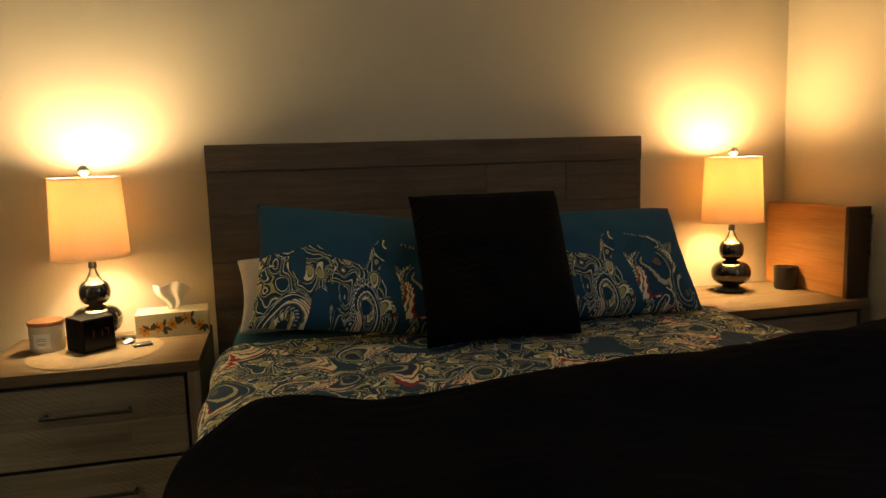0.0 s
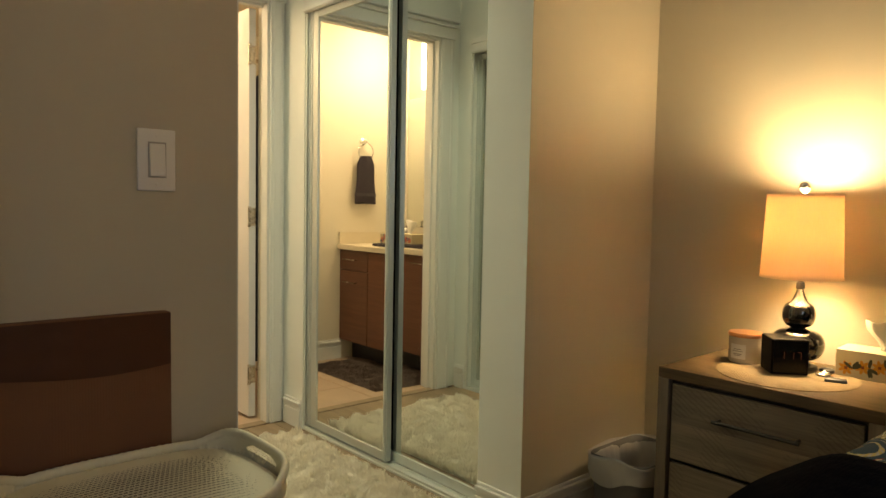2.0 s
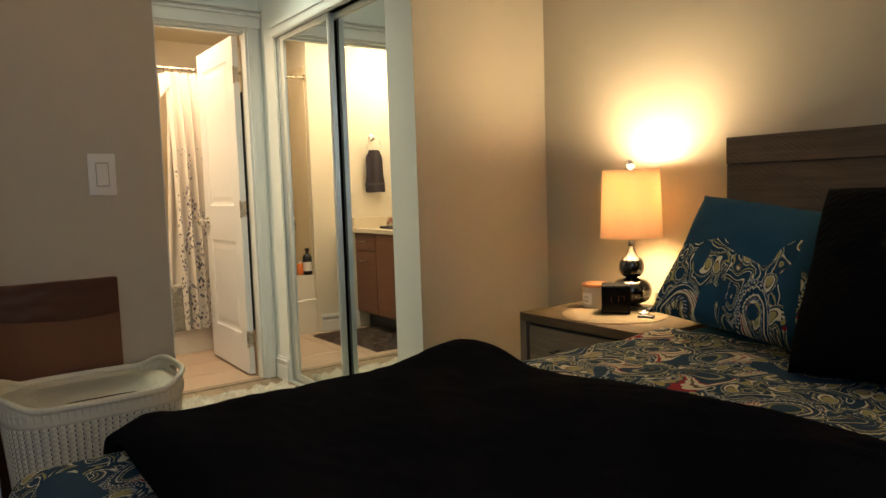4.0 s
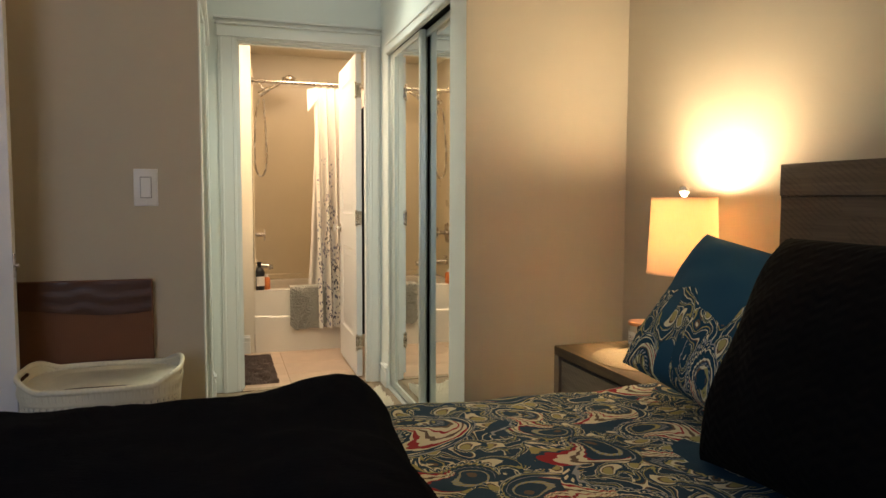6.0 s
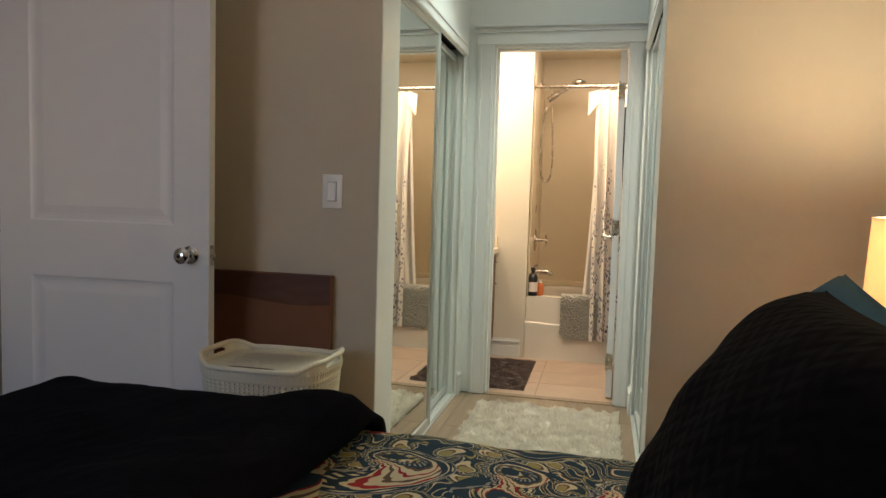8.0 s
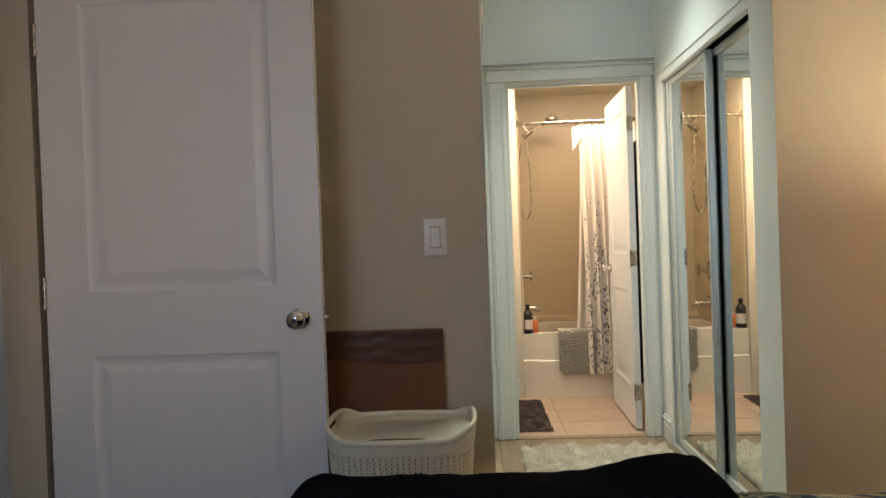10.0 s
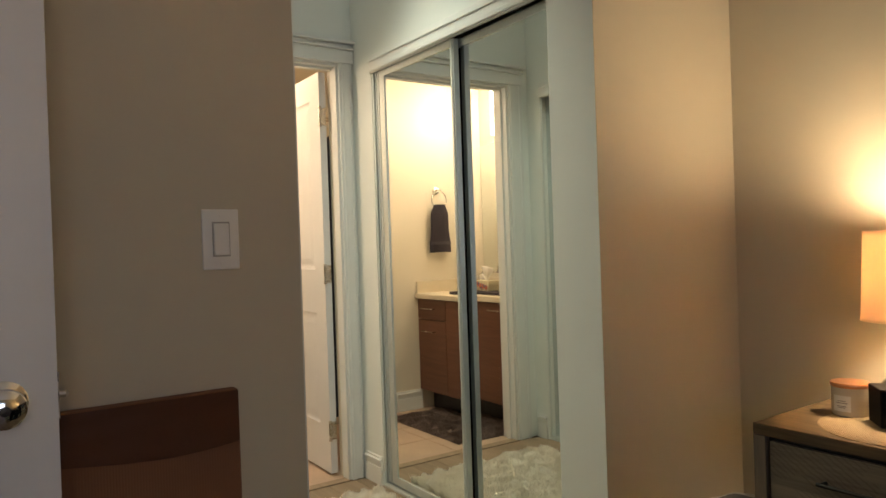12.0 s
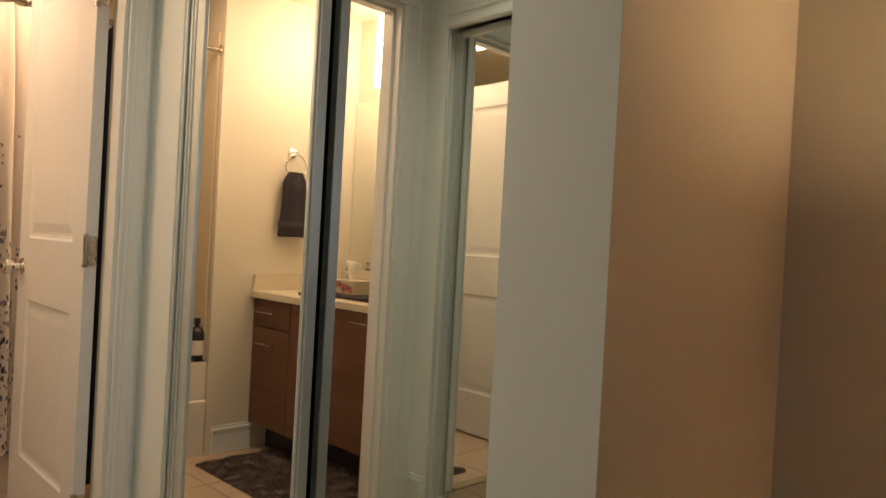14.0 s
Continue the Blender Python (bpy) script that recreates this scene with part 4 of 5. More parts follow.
def candle(at):
    d = thing("candle", at, "candle in pale glass jar with copper lid and white label", "candle")
    part("jar", lathe([(0.0, 0), (0.046, 0), (0.049, 0.004), (0.049, 0.080), (0.046, 0.080), (0.046, 0.006), (0.0, 0.006)], 40), plain("frosted_cream_glass", (0.62, 0.56, 0.45), 0.15, vary=0.05), d, smooth=40)
    part("lid", lathe([(0.0, 0.0805), (0.050, 0.0805), (0.052, 0.083), (0.052, 0.090), (0.050, 0.093), (0.0, 0.094)], 40), plain("copper", (0.72, 0.34, 0.17), 0.3, 0.9), d, "brushed copper lid", smooth=40)
    bm = bmesh.new()
    sheet(lambda u, v: (0.0496 * math.sin((u - 0.5) * 1.0 - 0.05), -0.0496 * math.cos((u - 0.5) * 1.0 - 0.05), 0.014 + 0.045 * v), 10, 1, bm)
    lab = part("label", bm, plain("paper_label", (0.75, 0.73, 0.68), 0.6), d, "small white paper label")
    bm = bmesh.new()
    for z, w in ((0.043, 0.5), (0.037, 0.65), (0.028, 0.55), (0.024, 0.4)):
        sheet(lambda u, v: (0.0498 * math.sin((u - 0.5) * w - 0.05), -0.0498 * math.cos((u - 0.5) * w - 0.05), z + 0.0022 * v), 8, 1, bm)
    part("label_print", bm, plain("grey_print", (0.3, 0.28, 0.26), 0.7), d)


candle((-0.415, 2.545, NZ + 0.0032))


def clock(at, turn):
    d = thing("clock", at, "black cube digital alarm clock with dim red numerals", "alarm clock", "", turn)
    part("case", box(bmesh.new(), (-0.051, 0, 0), (0.051, 0.100, 0.103), 0.003), plain("black_wood_veneer", (0.006, 0.0055, 0.005), 0.6, fine=400, Specular_IOR_Level=0.08), d)
    part("face", boxes(((-0.046, -0.0006, 0.006), (0.046, -0.0001, 0.097))), plain("smoked_face", (0.004, 0.004, 0.004), 0.2, Specular_IOR_Level=0.2), d)
    led = glowing("red_digits", (1.0, 0.16, 0.05), 0.03)
    led.node_tree.nodes["Principled BSDF"].inputs["Base Color"].default_value = (0.03, 0.004, 0.003, 1)
    def seg(x, z, on):
        w, h, t = 0.009, 0.010, 0.0014
        where = {"a": (x, z + 2 * h, x + w, z + 2 * h + t), "g": (x, z + h, x + w, z + h + t), "d": (x, z, x + w, z + t),
                 "f": (x - t, z + h, x, z + 2 * h), "b": (x + w, z + h, x + w + t, z + 2 * h), "e": (x - t, z, x, z + h), "c": (x + w, z, x + w + t, z + h)}
        for k in on:
            a, b, c, e = where[k]
            box(bm, (a, -0.0016, b), (c, -0.0008, e))
    for x, on in ((-0.026, "bc"), (0.000, "bc"), (0.020, "abc")):
        bm = bmesh.new()
        seg(x, 0.046, on)
        part("digit", bm, led, d, "dim red seven-segment digit")


clock((-0.250, 2.47, NZ + 0.0032), 40)


def tissue_box(at, turn, label, petals, name, w=0.225, dd=0.115, h=0.08):
    d = thing("tissue_box", at, label, "tissue box", "", turn)
    part("carton", box(bmesh.new(), (-w / 2, -dd / 2, 0), (w / 2, dd / 2, h), 0.0015, 1), plain("printed_carton_" + name, (0.52, 0.47, 0.33), 0.5, vary=0.04), d)
    rnd = random.Random(4)
    mats = [plain("print_%s_%d" % (name, k), c, 0.5) for k, c in enumerate(petals)]
    for k in range(5):
        cx, cz = -w / 2 + 0.028 + k * (w - 0.056) / 4, rnd.uniform(0.018, h - 0.02)
        for g, cnt, ln in ((0, 7, 0.021), (1, 4, 0.027)):
            bm = bmesh.new()
            for j in range(cnt):
                a = rnd.uniform(0, 6.28) if g else 2 * math.pi * j / cnt
                pts = []
                for q in range(10):
                    t = q / 9 * 2 * math.pi
                    u, v = ln * (0.5 + 0.5 * math.cos(t)), 0.0048 * math.sin(t)
                    x = cx + (0 if g == 0 else 0.016) + u * math.cos(a) - v * math.sin(a)
                    z = cz + u * math.sin(a) + v * math.cos(a)
                    pts.append((min(max(x, -w / 2 + 0.001), w / 2 - 0.001), -dd / 2 - 0.0003 - 0.0002 * g, min(max(z, 0.001), h - 0.001)))
                bm.faces.new([bm.verts.new(p) for p in pts[:-1]])
            part("printed_flower" if g == 0 else "printed_sprig", bm, mats[g], d)
        part("flower_centre", box(bmesh.new(), (cx - 0.004, -dd / 2 - 0.0012, cz - 0.004), (cx + 0.004, -dd / 2 - 0.0006, cz + 0.004)), mats[2], d)
    bm = bmesh.new()

    def f(u, v):
        a = (u - 0.5) * 2
        z = h + v * (0.080 + 0.007 * math.sin(a * 5) + 0.010 * math.cos(a * 2))
        sp = 0.2 + 0.8 * v
        return (0.062 * a * sp + 0.006 * math.sin(v * 7), 0.018 * math.sin(a * 6 + v * 2) * sp, z)
    sheet(f, 28, 12, bm)
    t = part("tissue", bm, plain("white_tissue", (0.8, 0.78, 0.73), 0.8, vary=0.02, Transmission_Weight=0.0), d, "white tissue pulled half out", smooth=180)
    solid(t, 0.0008)


tissue_box((-0.062, 2.655, NZ), 4, "cream tissue box printed with orange flowers and dark leaves", ((0.55, 0.25, 0.03), (0.05, 0.055, 0.03), (0.2, 0.06, 0.02)), "autumn")

solo("key_fob", box(bmesh.new(), (-0.028, -0.016, 0), (0.028, 0.016, 0.011), 0.004, 3), plain("grey_fob_plastic", (0.09, 0.09, 0.09), 0.25), (-0.135, 2.495, NZ + 0.0005), "small grey remote fob on the nightstand", "key fob", turn=20, smooth=50)
solo("ring_dish", lathe([(0.0, 0), (0.018, 0), (0.022, 0.006), (0.019, 0.008), (0.014, 0.004), (0.0, 0.003)], 24), NICKEL, (-0.185, 2.545, NZ + 0.0032), "small metal trinket on the round straw disc", "trinket", smooth=50)
solo("ring_dish", lathe([(0.0, 0), (0.02, 0), (0.021, 0.008), (0.016, 0.012), (0.0, 0.012)], 24), BLACKPL, (-0.195, 2.60, NZ + 0.0032), "small round black object beside the lamp foot", "trinket", smooth=50)
solo("mug", lathe([(0.0, 0), (0.036, 0), (0.042, 0.01), (0.044, 0.09), (0.040, 0.09), (0.038, 0.012), (0.0, 0.01)], 30), BLACKPL, (2.25, 2.56, NZ), "small dark round object on the far nightstand", "mug", smooth=50)
d = thing("wooden_box", (2.30, 2.30, NZ), "wooden box with lamplit orange side and shaded dark front", "wooden box")
# orange body and dark front paint a lamplit side and a shaded face
part("body", box(bmesh.new(), (0, 0.021, 0), (0.068, 0.44, 0.335), 0.004), wood("lamplit_pine", (0.30, 0.13, 0.04), (0.5, 0.26, 0.1), (0, 1, 0)), d)
part("front", box(bmesh.new(), (-0.004, 0, 0.001), (0.090, 0.020, 0.338), 0.003), wood("shaded_front_wood", (0.05, 0.025, 0.012), (0.10, 0.05, 0.026), (0, 0, 1)), d, "front board painted dark for the shaded face")
# bright bar added for a pale upright streak of light
bm = tube([(0.075, -0.022, 0.16), (0.075, -0.022, 0.31)], 0.006, 10)
for z in (0.17, 0.30):
    tube([(0.075, 0.0, z), (0.075, -0.022, z)], 0.005, 8, bm)
part("handle", bm, CHROME, d, "bright metal bar added as a pale upright streak", smooth=60)

# ---------- waste basket by the nightstand ----------


def waste_bin(at):
    d = thing("waste_bin", at, "small grey bin lined with a white plastic bag", "waste bin")

    def rr(a, w, dp, r):
        c, s = math.cos(a), math.sin(a)
        k = (abs(c) ** 8 + abs(s) ** 8) ** (-1 / 8)
        return w * c * k, dp * s * k
    bm = bmesh.new()

    def body(u, v):
        a = 2 * math.pi * u
        x, y = rr(a, 0.088 + 0.02 * v, 0.118 + 0.030 * v, 0)
        return (x, y, 0.27 * v)
    sheet(body, 48, 6, bm, True)
    b = part("bin_body", bm, GREYBIN, d, smooth=60)
    solid(b, 0.003)
    part("bin_floor", boxes(((-0.085, -0.11, 0.001), (0.085, 0.11, 0.005))), GREYBIN, d)
    bm = bmesh.new()

    def bag(u, v):
        a = 2 * math.pi * u
        if v < 0.5:
            k = v / 0.5
            off, z = -0.006, 0.06 + 0.215 * k
        else:
            k = (v - 0.5) / 0.5
            off, z = 0.007, 0.275 - (0.085 + 0.02 * math.sin(a * 3 + 1)) * k
        x, y = rr(a, 0.088 + 0.02 * z / 0.27 + off, 0.118 + 0.030 * z / 0.27 + off, 0)
        wob = 0.005 * soft_noise((a * 2.2, z * 14), 1.5, 3) + 0.0006 * math.sin(a * 31)
        return (x + wob * math.cos(a), y + wob * math.sin(a), z + 0.006 * math.sin(a * 4 + 1) * (1 - abs(v - 0.5) * 2))
    sheet(bag, 120, 16, bm, True)
    part("bag", bm, WHITEBAG, d, "crumpled white plastic liner folded over the rim", smooth=180)


waste_bin((-0.70, 2.42, 0))


# ---------- by the switch wall ----------
def cardboard():
    n = Nodes("brown_cardboard")
    co = n.coords()
    flute = n.node("ShaderNodeTexWave", bands_direction="Y")
    n.put(flute.inputs["Vector"], co)
    flute.inputs["Scale"].default_value = 60
    col = n.mix(n.noise(co, 5, 4), (0.135, 0.056, 0.025), (0.190, 0.082, 0.038))
    n.bump(flute.outputs["Fac"], 0.12, 0.001)
    return n.set(col, 0.75)


CARD = cardboard()
d = thing("cardboard_box", (-0.84, 0.70, 0), "large flat brown cardboard carton with glossy tape, leaning on wall", "cardboard box")
bm = box(bmesh.new(), (-0.016, -0.248, 0.0), (0.016, 0.248, 0.848), 0.003, 1)
part("carton", bm, CARD, d)
tape = plain("glossy_brown_tape", (0.085, 0.035, 0.017), 0.33, vary=0.15, Specular_IOR_Level=0.35, scale=9, fine=32, relief=0.2, depth=0.002)
bm = bmesh.new()


def tape_f(u, v):
    y = -0.246 + 0.492 * u
    z = 0.745 + 0.1015 * v + (1 - v) * 0.012 * math.sin(u * 5 + 1)
    return (0.0188 + 0.0004 * soft_noise((u * 6, v * 5), 2, 4) + 0.0004 * math.sin(v * 15 + 3 * soft_noise((u * 3, 0), 2, 1)), y, z)


sheet(tape_f, 60, 12, bm)
part("tape", bm, tape, d, "wrinkled glossy packing tape", smooth=180)
part("flap_seam", boxes(((0.0161, -0.246, 0.545), (0.0172, 0.246, 0.548)), ((0.0161, -0.246, 0.36), (0.0172, 0.246, 0.362))), plain("dark_crease", (0.09, 0.05, 0.03), 0.8), d)
d.matrix_basis = pose(-0.868, 0.674, 0.002, 0, -0.6, 0)


def laundry_basket(at):
    d = thing("laundry_basket", at, "cream knit-look plastic laundry basket with ribbed lid and handles", "laundry basket")
    HT = 0.575

    def rim(a, k):
        """k from 0 at the foot to 1 at the rim."""
        w, dp = 0.128 + 0.045 * k ** 0.8, 0.165 + 0.055 * k ** 0.8
        c, s = math.cos(a), math.sin(a)
        e = 3.6
        q = (abs(c) ** e + abs(s) ** e) ** (-1 / e)
        return w * c * q, dp * s * q
    NU, NV = 480, 184
    bm = bmesh.new()

    def f(u, v):
        a = 2 * math.pi * u
        x, y = rim(a, v)
        col = u * 80
        row = v * 46
        zig = abs((col % 1) - 0.5)
        k = math.sin(2 * math.pi * (row + zig * 0.9))
        stripe = 0.5 + 0.5 * math.cos(2 * math.pi * col)
        o = (0.0022 * k - 0.0040 * stripe ** 2) if 0.03 < v < 0.93 else 0.001
        n = math.hypot(x, y)
        return (x + o * x / n, y + o * y / n, HT * v)
    sheet(f, NU, NV, bm, True)
    part("body", bm, PLASTIC, d, "body with rows of knit-like stitches", smooth=180)
    # small dark quads paint the shade in the holes of the knit
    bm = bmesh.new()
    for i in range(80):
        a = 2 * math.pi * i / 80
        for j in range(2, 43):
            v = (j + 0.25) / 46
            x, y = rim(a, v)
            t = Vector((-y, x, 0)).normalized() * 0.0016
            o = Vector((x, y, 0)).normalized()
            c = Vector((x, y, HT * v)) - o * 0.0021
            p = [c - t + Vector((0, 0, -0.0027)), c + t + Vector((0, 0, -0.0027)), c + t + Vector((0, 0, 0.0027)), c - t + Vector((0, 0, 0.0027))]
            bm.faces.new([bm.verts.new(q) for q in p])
    part("stitch_hole", bm, plain("stitch_shade", (0.08, 0.075, 0.06), 0.9), d, kind="stuff")
    bm = bmesh.new()

    def rise(y):
        k = min(1, max(0, (abs(y) - 0.145) / 0.075))
        return 0.028 * k * k * (3 - 2 * k)

    def rim_f(u, v):
        a, b = 2 * math.pi * u, 2 * math.pi * v
        x, y = rim(a, 1.04)
        r = math.hypot(x, y)
        q = 0.0074 * (1 + 0.05 * math.cos(2 * math.pi * 104 * u))
        k = 1 + q * math.cos(b) / r
        return (x * k, y * k, HT + 0.003 + rise(y) + q * 1.25 * math.sin(b))
    sheet(rim_f, 520, 10, bm, True)
    bmesh.ops.remove_doubles(bm, verts=bm.verts, dist=0.00005)
    part("rim", bm, PLASTIC, d, "rounded rim that rises into a handle at each end", smooth=180)
    for s in (-1, 1):
        bm = bmesh.new()

        def end_wall(u, v):
            a = s * math.pi / 2 + (u - 0.5) * 1.7
            x, y = rim(a, 1.04)
            return (x, y, HT - 0.012 + (0.014 + rise(y)) * v)
        sheet(end_wall, 90, 14, bm)
        hole = [fc for fc in bm.faces if (fc.calc_center_median().x / 0.062) ** 2 + ((fc.calc_center_median().z - HT - 0.009) / 0.0135) ** 2 < 1]
        bmesh.ops.delete(bm, geom=hole, context="FACES")
        solid(part("end_handle", bm, PLASTIC, d, "raised end of the rim with an oval grip hole", smooth=180), 0.003)
    bm = bmesh.new()

    def skirt(u, v):
        a = 2 * math.pi * u
        x, y = rim(a, 1.055)
        k = 1 + 0.03 * v
        rib = 0.022 * math.cos(2 * math.pi * u * 88) * (1 - abs(2 * v - 1) ** 3)
        return ((x + rib * x) * (0.965 + 0.03 * v), (y + rib * y) * (0.975 + 0.02 * v), HT - 0.035 + 0.04 * v)
    sheet(skirt, 440, 6, bm, True)
    part("rim_band", bm, PLASTIC, d, smooth=180)
    bm = bmesh.new()

    def lid(u, v):
        a = 2 * math.pi * u
        k = 0.02 + 0.975 * v
        x, y = rim(a, 1.0)
        x, y = x * k, y * k * 0.98
        rib = 0.0022 * math.sin(x * 2 * math.pi / 0.0105) * (1 if v < 0.95 else 0)
        rib = min(rib, 0.0010) 
        return (x, y, HT - 0.006 + 0.010 * (1 - k * k) + rib)
    sheet(lid, 160, 90, bm, True)
    part("lid", bm, PLASTIC, d, "ribbed lid nearly level with the rim", smooth=180)
    # flat quads carry the shade of the lid's perforations as colour
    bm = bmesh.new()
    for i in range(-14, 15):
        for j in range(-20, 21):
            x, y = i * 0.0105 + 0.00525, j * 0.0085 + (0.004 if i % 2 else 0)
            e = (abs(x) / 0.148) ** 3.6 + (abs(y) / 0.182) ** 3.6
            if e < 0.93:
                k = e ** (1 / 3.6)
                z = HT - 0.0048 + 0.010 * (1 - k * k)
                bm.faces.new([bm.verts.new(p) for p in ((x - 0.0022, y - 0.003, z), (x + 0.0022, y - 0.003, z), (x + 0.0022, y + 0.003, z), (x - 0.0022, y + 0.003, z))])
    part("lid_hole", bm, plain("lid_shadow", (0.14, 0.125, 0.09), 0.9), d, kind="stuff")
    # flat brown oval painted for the shadow in the finger slot
    bm = bmesh.new()
    pts = []
    for q in range(24):
        t = 2 * math.pi * q / 24
        pts.append(bm.verts.new((0.150 + 0.009 * math.cos(t), 0.085 * math.sin(t), HT + 0.0075)))
    bm.faces.new(pts)
    part("lid_slot", bm, plain("slot_shadow_brown", (0.10, 0.08, 0.06), 0.9), d, "flat brown oval painted as the lid slot's shadow")
    return d


laundry_basket((-0.653, 0.80, 0))


def light_switch(at):
    d = thing("light_switch", at, "white rocker light switch in a plain wall plate", "light switch")
    part("plate", box(bmesh.new(), (0, -0.0385, -0.063), (0.006, 0.0385, 0.063), 0.003, 3), PLATE, d, smooth=50)
    # grey block holds the shade of the rocker gap in its colour
    part("frame", box(bmesh.new(), (0.0061, -0.018, -0.036), (0.0067, 0.0188, 0.0368), 0.0003, 1), plain("switch_gap_shade", (0.40, 0.39, 0.36), 0.6), d, "grey block coloured as the shadowed gap round the rocker")
    bm = box(bmesh.new(), (0.0076, -0.0155, -0.033), (0.0105, 0.0155, 0.033), 0.001, 1)
    for v in bm.verts:
        if v.co.z < 0 and v.co.x > 0.009:
            v.co.x += 0.0035
    part("rocker", bm, PLATE, d)
    for z in (-0.049, 0.049):
        part("screw", lathe([(0.0, 0.0061), (0.0032, 0.0061), (0.003, 0.0072), (0.0, 0.0075)], 12, (0, 0, z), axis="x"), PLATE, d)


light_switch((X1, 0.907, 1.159))


# ---------- rugs ----------
def pile(name, x0, x1, y0, y1, mat, h, count, lean, label, category, width=0.004, seed=5, z=0.0):
    """A backing with tufts that lean all ways."""
    rnd = random.Random(seed)
    d = thing(name, ((x0 + x1) / 2, (y0 + y1) / 2, z), label, category)
    w, l = (x1 - x0) / 2, (y1 - y0) / 2
    bm = bmesh.new()

    def f(u, v):
        a, b = (2 * u - 1) * w, (2 * v - 1) * l
        e = min(w - abs(a), l - abs(b))
        k = min(1, max(0, e) / 0.02)
        return (a + 0.006 * soft_noise((a, b), 9, 1), b + 0.006 * soft_noise((a, b), 9, 6), 0.001 + h * 0.4 * k * (1 + 0.5 * soft_noise((a, b), 18, 3)))
    sheet(f, 60, 60, bm)
    part("backing", bm, mat, d, smooth=180)
    verts, faces = [], []
    for i in range(count):
        x, y = rnd.uniform(-w, w), rnd.uniform(-l, l)
        tx = 1.3 * soft_noise((x, y), 16, 2) + rnd.uniform(-0.5, 0.5)
        ty = 1.3 * soft_noise((x, y), 16, 9) + rnd.uniform(-0.5, 0.5)
        hh = h * (0.75 + 0.5 * rnd.random()) * (1 + 0.75 * soft_noise((x, y), 20, 4))
        a = rnd.uniform(0, 3.14)
        ux, uy = math.cos(a) * width, math.sin(a) * width
        k = len(verts)
        verts += [(x - ux, y - uy, 0.002), (x + ux, y + uy, 0.002), (x + ux + tx * lean * 0.5, y + uy + ty * lean * 0.5, hh * 0.65), (x - ux + tx * lean * 0.5, y - uy + ty * lean * 0.5, hh * 0.65), (x + tx * lean, y + ty * lean, hh)]
        faces += [(k, k + 1, k + 2, k + 3), (k + 3, k + 2, k + 4)]
    me = bpy.data.meshes.new("pile")
    me.from_pydata(verts, [], faces)
    me.materials.append(mat)
    ob = tagged(new("shag", me), "", "", "", "stuff")
    ob.parent = d
    return d


pile("shag_rug", -2.26, -1.20, 1.255, 2.005, RUGPILE, 0.030, 125000, 0.022, "shaggy cream rug on the floor between mirrored closets", "rug", 0.0016)
pile("bath_mat", -3.40, -2.62, 0.99, 1.462, MATGREY, 0.014, 26000, 0.008, "dark grey plush bath mat on the tiles before the vanity", "bath mat", 0.002, 8)


# ---------- bathroom ----------
def vanity():
    x0, x1, y0, y1 = -3.518, -2.612, 0.680, 1.132
    d = thing("vanity_cabinet", (x0, y0, 0), "dark brown laminate vanity cabinet with slim metal bar handles", "vanity")
    W, D = x1 - x0, y1 - y0
    part("carcass", boxes(((0, 0.0, 0.13), (W, D - 0.02, 0.765))), VANITY, d)
    part("kick_board", boxes(((0.03, 0.0, 0.0), (W, D - 0.09, 0.129))), BLACKPL, d, "dark recessed kick board")
    fronts = [("drawer", 0.003, 0.33, 0.628, 0.762, 0.07, 0.215, 0.70), ("drawer", 0.003, 0.33, 0.135, 0.622, 0.07, 0.215, 0.545),
              ("door", 0.336, 0.838, 0.135, 0.762, 0.66, 0.81, 0.715), ("drawer", 0.844, W - 0.002, 0.628, 0.762, 0.855, 0.895, 0.70), ("drawer", 0.844, W - 0.002, 0.135, 0.622, 0.855, 0.895, 0.545)]
    for kind, a, b, z0, z1, h0, h1, hz in fronts:
        g = tagged(new(kind), "flat dark brown %s front" % kind)
        g.parent = d
        part("front", box(bmesh.new(), (a, D - 0.0195, z0), (b, D, z1), 0.0015, 1), VANITY, g)
        bm = tube([(h0, D + 0.024, hz), (h1, D + 0.024, hz)], 0.004, 8)
        for x in (h0 + 0.006, h1 - 0.006):
            tube([(x, D, hz), (x, D + 0.024, hz)], 0.0035, 8, bm)
        part("handle", bm, NICKEL, g, "slim brushed metal bar handle", smooth=60)
    c = thing("vanity_counter", (x0, y0, 0.766), "cream counter with splash-backs on the vanity", "counter")
    part("slab", box(bmesh.new(), (0, 0, 0), (W, D + 0.022, 0.034), 0.003), COUNTER, c)
    part("side_splash", box(bmesh.new(), (0, 0, 0.0345), (0.016, D + 0.010, 0.115), 0.002), COUNTER, c)
    part("back_splash", box(bmesh.new(), (0.0165, 0, 0.0345), (W, 0.016, 0.115), 0.002), COUNTER, c)
    return 0.80


CT = vanity()
d = thing("bathroom_mirror", (-3.515, 0.679, 0.918), "frameless wall mirror above the vanity", "mirror")
part("mirror_pane", boxes(((0, 0.001, 0), (0.90, 0.006, 0.93))), MIRROR, d)
d = thing("vanity_light", (-3.14, 0.6785, 2.07), "lit frosted glass wall light above the bathroom mirror", "wall light")
part("back_plate", box(bmesh.new(), (-0.05, 0, -0.05), (0.22, 0.02, 0.05), 0.003), NICKEL, d)
FROSTED = glowing("frosted_lit_glass", (1.0, 0.84, 0.60), 9.0)
